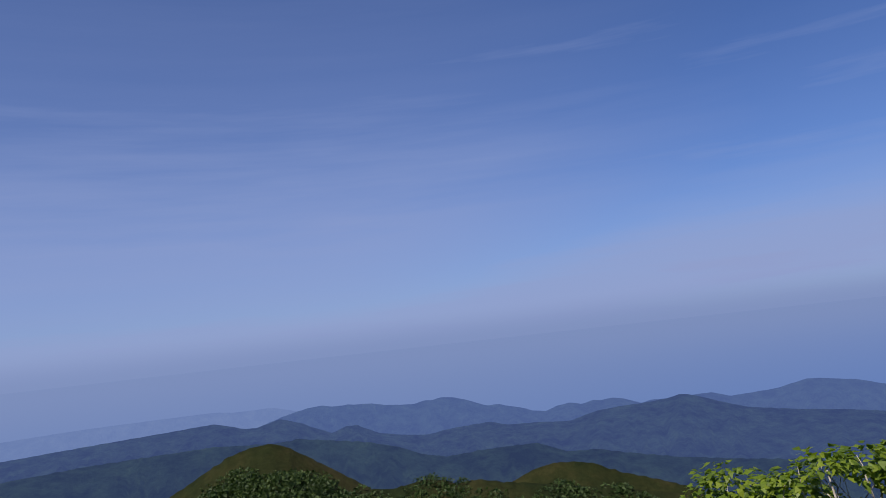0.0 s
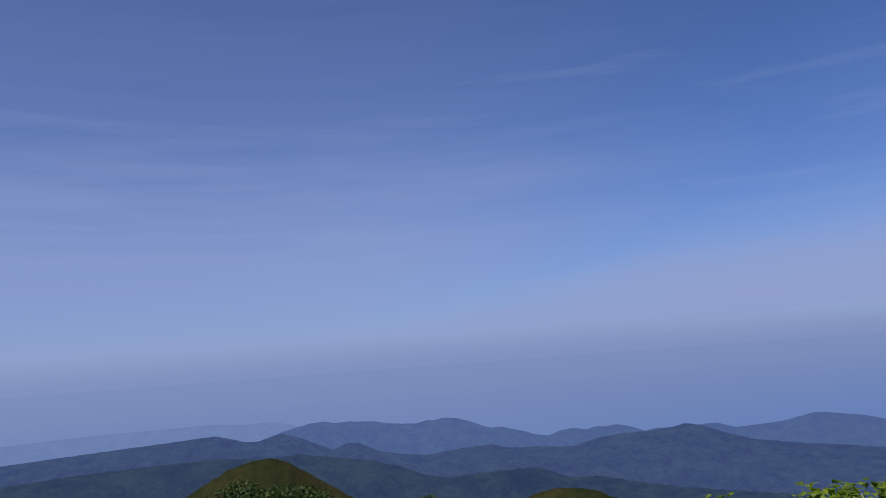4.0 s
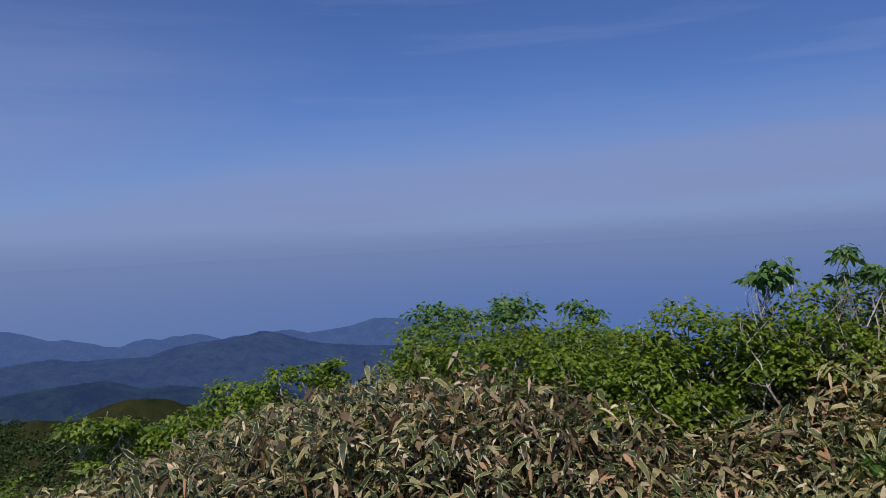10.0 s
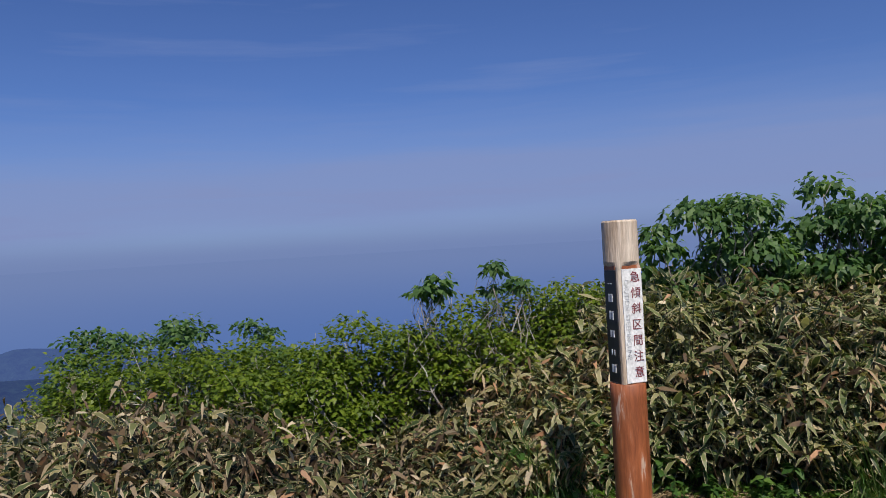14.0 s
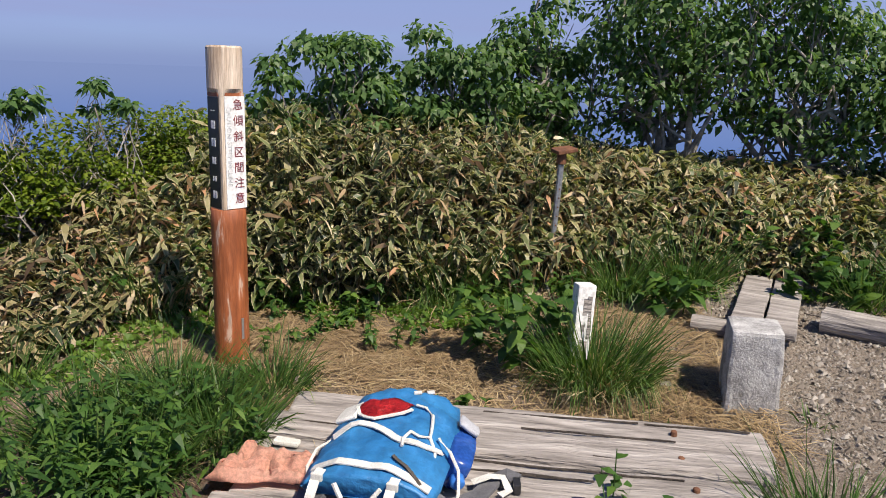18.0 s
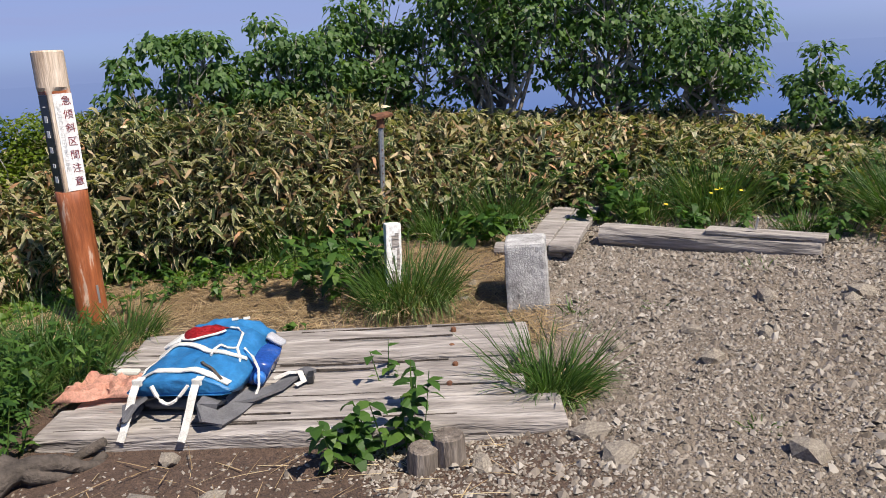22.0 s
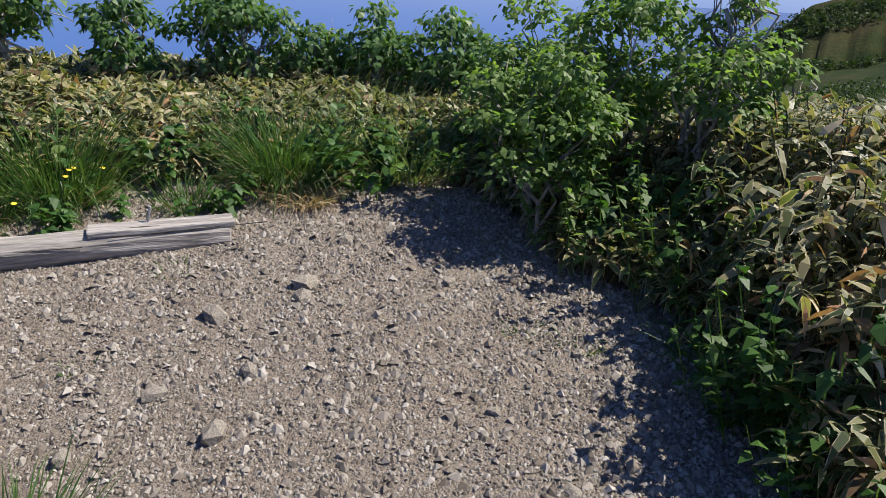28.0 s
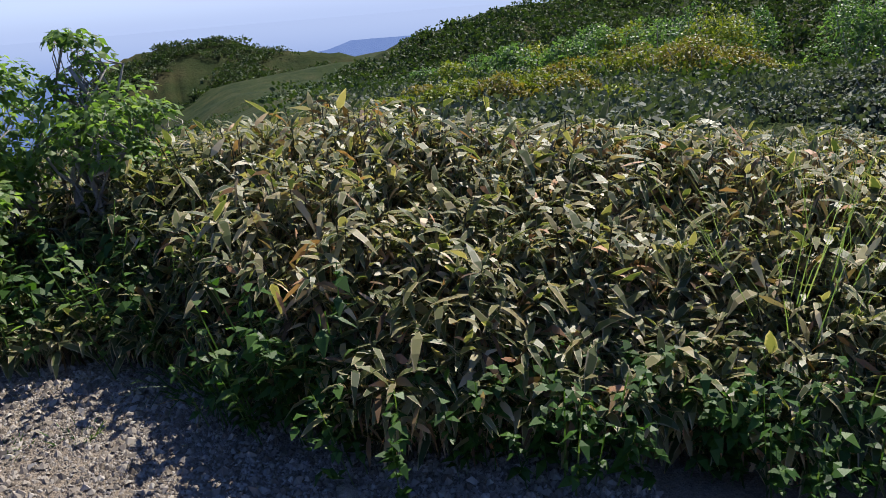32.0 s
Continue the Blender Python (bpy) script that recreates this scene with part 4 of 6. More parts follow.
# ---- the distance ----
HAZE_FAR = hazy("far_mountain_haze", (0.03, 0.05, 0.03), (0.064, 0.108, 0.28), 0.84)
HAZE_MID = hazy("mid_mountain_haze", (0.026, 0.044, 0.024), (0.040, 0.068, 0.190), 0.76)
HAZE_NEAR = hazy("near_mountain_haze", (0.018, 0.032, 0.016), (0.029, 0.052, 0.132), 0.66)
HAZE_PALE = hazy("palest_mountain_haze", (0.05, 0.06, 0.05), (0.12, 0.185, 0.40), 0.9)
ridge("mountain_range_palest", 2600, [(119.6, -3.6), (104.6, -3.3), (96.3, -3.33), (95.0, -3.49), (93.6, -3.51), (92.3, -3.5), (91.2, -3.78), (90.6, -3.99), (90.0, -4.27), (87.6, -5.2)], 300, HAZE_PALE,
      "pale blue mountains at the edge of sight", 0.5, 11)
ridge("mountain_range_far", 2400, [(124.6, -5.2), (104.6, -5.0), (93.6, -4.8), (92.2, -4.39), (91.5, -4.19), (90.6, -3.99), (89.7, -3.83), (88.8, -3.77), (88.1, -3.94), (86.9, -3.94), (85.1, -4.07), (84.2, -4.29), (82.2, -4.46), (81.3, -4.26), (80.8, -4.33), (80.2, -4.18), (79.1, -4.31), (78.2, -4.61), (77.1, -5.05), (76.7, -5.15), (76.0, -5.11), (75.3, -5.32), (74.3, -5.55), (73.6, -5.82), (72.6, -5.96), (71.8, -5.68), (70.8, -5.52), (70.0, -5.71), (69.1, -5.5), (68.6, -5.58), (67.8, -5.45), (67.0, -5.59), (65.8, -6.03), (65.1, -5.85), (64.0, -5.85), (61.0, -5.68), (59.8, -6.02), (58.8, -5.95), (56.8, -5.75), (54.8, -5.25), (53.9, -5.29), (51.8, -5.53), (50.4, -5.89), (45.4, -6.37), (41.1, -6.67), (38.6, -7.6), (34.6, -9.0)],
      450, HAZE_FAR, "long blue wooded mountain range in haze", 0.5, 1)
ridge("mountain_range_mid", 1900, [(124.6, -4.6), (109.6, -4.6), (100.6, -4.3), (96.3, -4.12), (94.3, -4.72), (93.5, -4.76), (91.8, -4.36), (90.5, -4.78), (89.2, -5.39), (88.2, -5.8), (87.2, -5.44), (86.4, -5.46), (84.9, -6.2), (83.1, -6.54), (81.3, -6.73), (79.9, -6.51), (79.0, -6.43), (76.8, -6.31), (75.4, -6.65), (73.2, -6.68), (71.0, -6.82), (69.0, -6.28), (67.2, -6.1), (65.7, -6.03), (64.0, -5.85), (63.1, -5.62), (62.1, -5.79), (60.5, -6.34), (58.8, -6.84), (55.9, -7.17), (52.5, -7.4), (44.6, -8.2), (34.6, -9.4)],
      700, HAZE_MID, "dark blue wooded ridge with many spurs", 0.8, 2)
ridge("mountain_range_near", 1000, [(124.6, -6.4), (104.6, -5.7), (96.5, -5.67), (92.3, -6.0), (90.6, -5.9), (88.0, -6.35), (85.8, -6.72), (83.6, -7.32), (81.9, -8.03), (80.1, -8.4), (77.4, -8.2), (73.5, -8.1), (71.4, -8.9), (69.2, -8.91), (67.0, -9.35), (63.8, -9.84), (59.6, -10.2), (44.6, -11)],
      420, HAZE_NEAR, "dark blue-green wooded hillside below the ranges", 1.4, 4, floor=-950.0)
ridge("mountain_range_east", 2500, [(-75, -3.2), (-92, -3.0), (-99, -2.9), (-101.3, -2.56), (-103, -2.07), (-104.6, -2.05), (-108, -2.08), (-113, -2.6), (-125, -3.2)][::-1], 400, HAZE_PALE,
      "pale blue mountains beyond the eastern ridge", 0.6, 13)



def build_sea():
    """The sea: a sheet that meets the sky a little below eye level, its haze a glow mixed into the surface."""
    n, rs = 120, [(300, -600), (1200, -600), (2650, -600), (3000, -440), (4000, -200), (4850, -30)]
    verts = [rise(k * 360 / n, r, z) for r, z in rs for k in range(n)]
    faces = [(i * n + k, i * n + (k + 1) % n, (i + 1) * n + (k + 1) % n, (i + 1) * n + k) for i in range(len(rs) - 1) for k in range(n)]
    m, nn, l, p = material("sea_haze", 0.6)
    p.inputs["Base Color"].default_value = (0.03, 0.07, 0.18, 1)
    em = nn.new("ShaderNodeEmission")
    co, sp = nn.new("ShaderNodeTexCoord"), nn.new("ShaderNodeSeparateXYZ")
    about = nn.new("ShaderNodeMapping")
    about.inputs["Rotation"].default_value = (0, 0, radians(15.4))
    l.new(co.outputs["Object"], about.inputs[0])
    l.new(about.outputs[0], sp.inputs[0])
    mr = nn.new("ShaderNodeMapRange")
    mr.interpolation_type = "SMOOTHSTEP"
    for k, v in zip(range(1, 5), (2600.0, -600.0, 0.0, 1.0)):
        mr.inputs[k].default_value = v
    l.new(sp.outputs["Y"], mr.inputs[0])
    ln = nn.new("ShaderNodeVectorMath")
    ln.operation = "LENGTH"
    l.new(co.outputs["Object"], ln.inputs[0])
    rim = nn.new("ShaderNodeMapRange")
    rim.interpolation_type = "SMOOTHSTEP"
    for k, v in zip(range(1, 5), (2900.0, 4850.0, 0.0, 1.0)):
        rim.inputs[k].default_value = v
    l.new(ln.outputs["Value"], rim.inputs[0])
    # haze painted as emission: bluer nearby, paler at the rim and in the east
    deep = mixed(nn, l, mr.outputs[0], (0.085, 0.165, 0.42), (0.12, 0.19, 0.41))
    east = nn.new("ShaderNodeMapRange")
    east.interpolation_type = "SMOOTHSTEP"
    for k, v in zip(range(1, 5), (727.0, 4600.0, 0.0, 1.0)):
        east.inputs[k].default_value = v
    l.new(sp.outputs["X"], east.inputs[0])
    rim_haze = mixed(nn, l, east.outputs[0], (0.168, 0.233, 0.442), (0.311, 0.384, 0.583))
    l.new(mixed(nn, l, rim.outputs[0], deep, rim_haze), em.inputs["Color"])
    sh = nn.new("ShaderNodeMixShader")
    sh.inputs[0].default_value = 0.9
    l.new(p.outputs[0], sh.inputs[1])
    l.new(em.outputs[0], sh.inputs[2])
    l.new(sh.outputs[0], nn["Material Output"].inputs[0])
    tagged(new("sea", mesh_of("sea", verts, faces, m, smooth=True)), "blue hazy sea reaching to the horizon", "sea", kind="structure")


build_sea()

MOOR = plain("grassy_hilltop", [(0.3, (0.008, 0.014, 0.005)), (0.5, (0.017, 0.020, 0.007)), (0.7, (0.032, 0.029, 0.012))], 0.06, 0.95, 0.6, 0.6, fine=0.7)

GREEN_MOOR = plain("green_hilltop", [(0.3, (0.008, 0.020, 0.005)), (0.5, (0.026, 0.034, 0.011)), (0.7, (0.046, 0.042, 0.018))], 0.05, 0.95, 0.6, 0.6, fine=0.7)


def hill(name, far, profile, depth, label, floor, seed, woods=None, mat=None, count=900, size=1.6, leaf=None, patchy=0.0, deep=0.32):
    """A nearer hill with bushes on its flanks. woods: how far below the crest, as a share of the slope, the bushes begin."""
    ob = ridge(name, far, profile, depth, mat or MOOR, label, 2.0, seed, step=0.25, floor=floor, spurs=0.3)
    if woods is None:
        return ob
    co = np.array([v.co[:] for v in ob.data.vertices])
    r, a = polar(co[:, 0], co[:, 1])
    t = (far - r) / depth
    ok = (t > woods + 0.10 * noise2(co[:, 0], co[:, 1], 14.0 / far, seed)) & (t < woods + deep)
    if patchy:
        ok &= noise2(co[:, 0], co[:, 1], patchy, seed + 3.0) > 0.02
    keep = co[ok]

    def place(g, n):
        p = keep[g.integers(0, len(keep), n)] + g.normal(0, 1, (n, 3)) * (far * 0.006, far * 0.006, 0)
        return p[:, 0], p[:, 1], p[:, 2]
    scrub(name + "_woods", count, place, 0.42, lambda x, y: np.full(len(x), size), leaf or WOODS, "dense dark green shrubs over the hillside", seed + 50, per=22, shape=((0.0, 0.4), (1.0, 0.3)))
    return ob


hill("hill_west", 230, [(119.6, -15), (109.6, -12.0), (101.4, -9.4), (98.9, -8.3), (96.6, -7.11), (95.3, -6.45), (93.8, -6.03), (92.5, -5.98), (92.0, -6.05), (91.1, -6.48), (89.6, -7.4), (88.2, -8.32), (86.9, -9.12), (85.6, -10.01), (83.9, -11.2), (81.1, -12.8), (76.6, -15)],
     110, "rounded grassy hill with dark green shrubs on its flank", -1300.0, 21, 0.10, count=6500, size=1.5)
hill("hill_saddle_woods", 140, [(102.6, -12.5), (90.6, -11.0), (86.1, -9.85), (84.3, -10.05), (82.9, -9.85), (81.8, -9.66), (80.4, -9.9), (79.6, -10.2), (78.4, -10.05), (75.7, -10.5), (70.6, -11.2), (60.6, -12.6), (48.6, -15)], 80,
     "low saddle under dark green shrubs", -1500.0, 23, 0.0, count=3400, size=0.85)
hill("hill_knoll", 330, [(77.6, -11.4), (74.8, -10.17), (73.6, -9.75), (72.5, -9.56), (71.1, -9.58), (69.9, -9.77), (68.8, -10.24), (67.9, -10.54), (62.6, -12.0)], 90, "small rounded grassy knoll among woods", -1300.0, 25, 0.3, count=500, size=2.0)
hill("hill_east", 320, [(-116, -4.5), (-107, -4.0), (-103.7, -3.4), (-102, -2.9), (-99, -2.5), (-96.2, -1.99), (-94.4, -1.26), (-90.6, -1.37), (-88, -1.79), (-86, -2.5), (-84, -4.5), (-80, -9)], 170,
     "green grassy hill with shrubs in its folds", -900.0, 27, -0.08, mat=GREEN_MOOR, count=5200, size=1.7, leaf=EAST_WOODS, patchy=0.03, deep=0.9)
hill("ridge_east", 130, [(-165, -3), (-140, -0.4), (-126, 0.3), (-122, 0.1), (-116.9, -0.57), (-114.5, -0.6), (-112.5, -0.9), (-109.6, -1.74), (-106.2, -2.5), (-103.7, -3.7), (-100, -5.0), (-94, -7.0), (-86, -10)], 85,
     "long ridge under dense dark green shrubs", -650.0, 29, 0.0, mat=GREEN_MOOR, count=9000, size=1.0, leaf=EAST_WOODS, deep=0.75)

# ---- plants near the walker ----
def bamboo_height(x, y):
    r, a = polar(x, y)
    e = edge_distance(a)
    near = 1.48 + np.clip(r, e + 1.1, np.where(np.abs(a + 12) < 48, 5.6, 99.0)) * np.tan(np.radians(by_angle(a, BAMBOO_TOP) - by_angle(a, [(-180, 1.1), (-66, 1.1), (-58, 0.1), (20, 0.1), (26, 0.7), (36, 1.0), (180, 1.0)])))
    rise_in = np.clip((r - e) / 0.6, 0, 1)
    slow = by_angle(a, [(-110, 1.0), (-100, 1.1), (-66, 1.0), (-60, 0.6), (180, 0.6)])
    rise_in = np.where((a < -60) & (a > -150), np.clip((r - e) / np.where(a < -60, np.maximum(slow, 0.8), 0.6), 0, 1), rise_in)
    full = np.clip(near - ground_z(x, y), 0.25, 1.5)
    return np.minimum(full, 1.3) * (0.30 + 0.70 * rise_in ** 0.8) * (1 + 0.20 * noise2(x, y, 2.2, 2.0) + 0.14 * noise2(x, y, 5.0, 4.0))


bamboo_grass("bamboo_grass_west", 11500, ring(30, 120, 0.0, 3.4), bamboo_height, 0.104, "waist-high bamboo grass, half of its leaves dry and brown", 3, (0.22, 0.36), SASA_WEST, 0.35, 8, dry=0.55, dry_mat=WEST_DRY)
bamboo_grass("bamboo_grass_north", 12500, ring(-62, 31, 0.0, 2.4), bamboo_height, 0.112, "dense wall of bamboo grass, green and straw-coloured", 4, (0.22, 0.34), each=9, dry=0.33)
bamboo_grass("bamboo_grass_east", 15000, ring(-140, -62, 0.0, 4.4), bamboo_height, 0.118, "glossy dark bamboo grass beside the gravel", 5, (0.20, 0.29), SASA_EAST, 0.5, 8, dry=0.32)


def seen_tree(cx, cy, yaw, far, top, spread, seed, mat, label, name="tree", **more):
    """A tree at a bearing and distance from a point, whose top stands at that elevation."""
    a = radians(yaw)
    x, y = cx - math.sin(a) * far, cy + math.cos(a) * far
    z = float(ground_z(x, y))
    h = 1.48 + far * math.tan(radians(top)) - z
    return tree(name, (x, y, z), h, spread, seed, mat, label, **more)


ALDER = "wind-bent broadleaf tree with pale crooked stems"


def standing_tree(x, y, top, spread, seed, mat, label, name="tree", **more):
    z = float(ground_z(x, y))
    return tree(name, (x, y, z), top - z, spread, seed, mat, label, **more)


# the tall trees behind the clearing, then rounded ones beside them
for k, (x, y, top, spread, count, low, lean) in enumerate((
        (0.68, 5.92, 2.28, 0.52, 5200, 0.22, (0, 0)), (1.62, 6.0, 2.60, 0.86, 9000, 0.20, (0, 0)), (2.50, 5.85, 2.40, 0.80, 7600, 0.20, (0.3, 0)), (3.30, 5.50, 1.72, 0.58, 4400, 0.20, (0.2, 0)),
        (-1.19, 5.15, 1.56, 0.30, 2300, 0.25, (0, 0)), (-0.72, 5.38, 1.70, 0.44, 4000, 0.25, (0, 0)), (0.02, 5.60, 1.80, 0.56, 5000, 0.25, (0, 0)), (-0.35, 5.55, 1.50, 0.40, 2800, 0.25, (0, 0)),
        (4.03, 5.05, 1.34, 0.36, 1500, 0.12, (0, 0)), (4.56, 4.60, 1.32, 0.46, 1900, 0.10, (0, 0)), (4.98, 4.20, 0.98, 0.34, 1200, 0.10, (0, 0)), (5.16, 3.70, 1.14, 0.42, 1500, 0.10, (0, 0)), (5.24, 3.10, 1.12, 0.40, 1400, 0.10, (0, 0)))):
    standing_tree(x, y, top, spread, 110 + k, TREE_LEAF, ALDER, count=int(count * 0.8), leaf=0.058, low=low, lean=lean, stems=5 if k < 4 else 3, thick=1.25)
for k, (x, y, top, spread, count, low) in enumerate(((4.55, 2.24, 1.32, 0.38, 2600, 0.2), (4.34, 1.66, 1.42, 0.42, 3000, 0.25), (4.10, 1.12, 1.30, 0.34, 1250, 0.45), (4.32, 1.20, 1.58, 0.16, 420, 0.45), (4.02, 2.02, 1.02, 0.34, 2400, 0.06), (3.72, 1.84, 1.15, 0.34, 2300, 0.12), (4.28, 0.86, 1.20, 0.12, 160, 0.5))):
    standing_tree(x, y, top, spread, 150 + k, BUSH_LEAF, "leafy green alder bush rising behind bamboo grass", "alder_bush", count=count, leaf=0.046, low=low, stems=3, category="bush", hang=(-0.9, 0.6))
for k, (yaw, far, top, spread) in enumerate(((67, 5.4, -7.6, 0.50), (62.5, 5.3, -6.4, 0.55), (58.0, 5.2, -6.4, 0.60), (53.5, 5.0, -6.6, 0.55), (49.4, 4.9, -6.9, 0.42), (46.2, 4.8, -5.5, 0.42), (42.4, 4.9, -5.4, 0.42), (38.6, 5.0, -4.3, 0.45), (34.4, 5.1, -3.6, 0.45), (31, 5.2, -3.3, 0.42), (27.5, 5.3, -3.2, 0.40), (55.5, 4.6, -8.4, 0.42), (50.5, 4.6, -8.6, 0.42))):
    seen_tree(-0.36, 0.10, yaw - 15.4, far, top, spread, 160 + k, SHRUB_LEAF, "yellow-green spreading mountain shrub with pale branches", "shrub", count=3000, leaf=0.038, low=0.35, stems=5, category="shrub", thick=1.1, lobes=20, hang=(-0.5, 0.6))
for k, (yaw, far, top, spread) in enumerate(((64.6, 5.8, -4.2, 0.34), (59.5, 5.8, -4.0, 0.30), (53.6, 5.8, -4.4, 0.26), (67.2, 5.8, -6.0, 0.24))):
    seen_tree(-0.36, 0.10, yaw - 15.4, far, top, spread, 180 + k, TREE_LEAF, "slender sapling standing above the shrubs", "sapling", count=900, leaf=0.048, low=0.45, stems=3, thick=0.5, lobes=10, hang=(-0.8, 0.5))
for k, (yaw, far, top, spread) in enumerate(((42.0, 4.7, -1.7, 0.17), (37.2, 4.8, -0.7, 0.09), (35.3, 4.9, -2.2, 0.10))):
    seen_tree(-0.36, 0.10, yaw - 15.4, far, top, spread, 190 + k, TREE_LEAF, "thin sapling with a small tuft of leaves on top", "sapling", count=(210, 90, 90)[k], leaf=0.055, low=0.80, stems=2, thick=0.4, lean=(0.5, 0), lobes=(6, 3, 3)[k])
for k, (yaw, far, top, spread) in enumerate(((77.6, 8.2, -7.7, 0.50), (73.6, 8.3, -7.4, 0.36), (80.0, 8.4, -9.0, 0.45), (82.4, 8.6, -9.8, 0.5), (90.0, 9.2, -9.9, 0.52), (86.6, 9.2, -10.2, 0.5), (84.6, 9.0, -10.4, 0.5), (106.2, 10.5, -10.3, 0.85), (102.6, 10.5, -11.3, 0.6), (100.4, 10.8, -12.8, 0.6), (110.5, 10, -12.4, 0.8), (114, 9.5, -12.6, 0.8), (95.5, 10, -13.2, 0.9))):
    seen_tree(-0.36, 0.10, yaw - 15.4, far, top, spread, 200 + k, SHRUB_LEAF if k not in (7, 8) else TREE_LEAF, "light green leafy tree on the western slope", "tree", count=2800, leaf=0.062, low=0.2, stems=3, lobes=20, hang=(-0.6, 0.5))


def sector(a0, a1, r0, r1, dz=0.0):
    def place(g, n):
        a, r = g.uniform(a0, a1, n), np.sqrt(g.uniform(r0 ** 2, r1 ** 2, n))
        t = np.radians(a)
        x, y = EYE_SPOT[0] - np.sin(t) * r, EYE_SPOT[1] + np.cos(t) * r
        return x, y, ground_z(x, y) + dz
    return place


def off_trail(place):
    """Keeps bushes off the trail that climbs the eastern slope."""
    def kept(g, n):
        x, y, z = place(g, n)
        r, a = polar(x, y)
        ok = np.abs(a + 133.5 - 1.2 * np.sin(r * 0.35)) * r > 15
        return x[ok], y[ok], z[ok]
    return kept


def shrub_mound(x, y, wide, high, seed, mat, label, leaf=0.06, count=1500):
    """A rounded wind-clipped shrub: lobes of leaves over a few short stems."""
    h = np.random.default_rng(seed)
    z = float(ground_z(x, y))
    root = new("shrub_mound")
    root.location = (x, y, z)
    bm = bmesh.new()
    for k in range(5):
        t = 2 * math.pi * k / 5
        limb(bm, [Vector((math.cos(t) * wide * 0.5 * q, math.sin(t) * wide * 0.5 * q, high * 0.8 * q - 0.05)) for q in (0, 0.5, 1.0)], 0.02, 0.008, 5)
    part("stem", bm, BARK, root, "short branching stems", smooth=True)
    lobes = 15
    t, q = h.uniform(0, 2 * np.pi, lobes), h.uniform(0, 1, lobes) ** 0.5
    lc = np.stack([np.cos(t) * q * wide * 0.75, np.sin(t) * q * wide * 0.75, high * (0.72 - 0.5 * q ** 2) * h.uniform(0.75, 1.05, lobes)], 1)
    pick = h.integers(0, lobes, count)
    d = unit(h.normal(0, 1, (count, 3)))
    d[:, 2] = np.abs(d[:, 2]) - 0.15
    pos = lc[pick] + d * (wide * 0.32, wide * 0.32, high * 0.30) * h.uniform(0.75, 1.08, (count, 1))
    pos[:, 2] = np.maximum(pos[:, 2], 0.02)
    ln = leaf * h.uniform(0.7, 1.4, count)
    g = Green(OVATE)
    g.add(pos, unit(d + h.normal(0, 0.6, (count, 3))), unit(d + [0, 0, 0.8] + h.normal(0, 0.4, (count, 3))), ln, ln * 0.6, h.uniform(0, 0.4, count))
    crown = new("crown", g.mesh("crown", mat))
    crown.parent = root
    return tagged(root, label, "shrub", group="shrubs on the eastern slope")


RUSTY = "rounded mountain shrub turning rust red at the tips"
GOLDEN = "rounded yellow-green mountain shrub on the slope"
GREENER = "rounded green shrub on the crest of the slope"


def bank(angles, far, tops, wide, seed, kinds, leaf, count):
    """A bank of shrubs whose tops follow a line of elevations."""
    for k, a in enumerate(angles):
        if abs(a + 133.6) < 1.4:
            continue
        r = far * (1 + 0.07 * math.sin(k * 2.7 + seed))
        x, y = spot(a, r)
        top = 1.5 + r * math.tan(radians(float(by_angle(a, tops)) + 0.22 * math.sin(k * 4.1)))
        mat, label = kinds[(k * 7 + seed) % len(kinds)]
        shrub_mound(x, y, wide * (1 + 0.2 * math.sin(k * 3.3)), max(0.3, top - float(ground_z(x, y))), seed + k, mat, label, leaf, count)


bank([-102 - 1.75 * k for k in range(12)], 10.5, [(-122, -7.9), (-117, -5.9), (-112.6, -4.8), (-107, -5.6), (-102, -6.8)], 0.55, 600, ((GOLD_LEAF, GOLDEN), (GOLD_LEAF, GOLDEN), (RUST_LEAF, RUSTY)), 0.055, 1500)
bank([-115.5 - 1.3 * k for k in range(14)], 17, [(-134, -7.0), (-130, -4.6), (-125, -3.5), (-120, -4.0), (-115, -5.0)], 0.8, 630, ((GOLD_LEAF, GOLDEN), (RUST_LEAF, RUSTY), (RUST_LEAF, RUSTY)), 0.075, 1500)
bank([-103 - 2.1 * k for k in range(20)], 25, [(-145, -1.5), (-136, -0.9), (-128, -1.0), (-122, -1.6), (-118, -2.6), (-113, -3.2), (-109, -4.2), (-103, -5.6)], 1.25, 670, ((TREE_LEAF, GREENER), (GOLD_LEAF, GREENER), (TREE_LEAF, GREENER)), 0.11, 1500)
bank([-136 - 1.6 * k for k in range(7)], 11, [(-148, -6.0), (-140, -5.4), (-136, -6.4)], 0.6, 700, ((GREY_LEAF, "rounded grey-green shrub beside the trail"),), 0.07, 1300)
bank([-135.4, -137.2, -139.0, -141.0], 8.2, [(-142, -8.2), (-139, -7.4), (-135, -8.6)], 0.45, 730, ((GREY_LEAF, "rounded grey-green shrub beside the trail"),), 0.06, 1300)
bank([-128.4, -130.2, -131.8], 9.4, [(-132, -8.8), (-128, -8.0)], 0.42, 740, ((GREY_LEAF, "rounded grey-green shrub beside the trail"),), 0.06, 1200)
scrub("dark_slope_scrub", 700, off_trail(sector(-150, -96, 12, 42)), 0.13, lambda x, y: np.full(len(x), 0.55), EAST_WOODS, "dark low scrub between the shrubs of the slope", 63, per=120, shape=((0.0, 0.4), (1.0, 0.3)))
scrub("moor_scrub", 900, sector(-112, -78, 40, 150), 0.22, lambda x, y: 0.5 + 0.9 * np.clip(noise2(x, y, 0.05, 3.0), 0, 1), EAST_WOODS, "low shrubs scattered over the moor", 67, per=40, shape=((0.0, 0.4), (1.0, 0.3)))
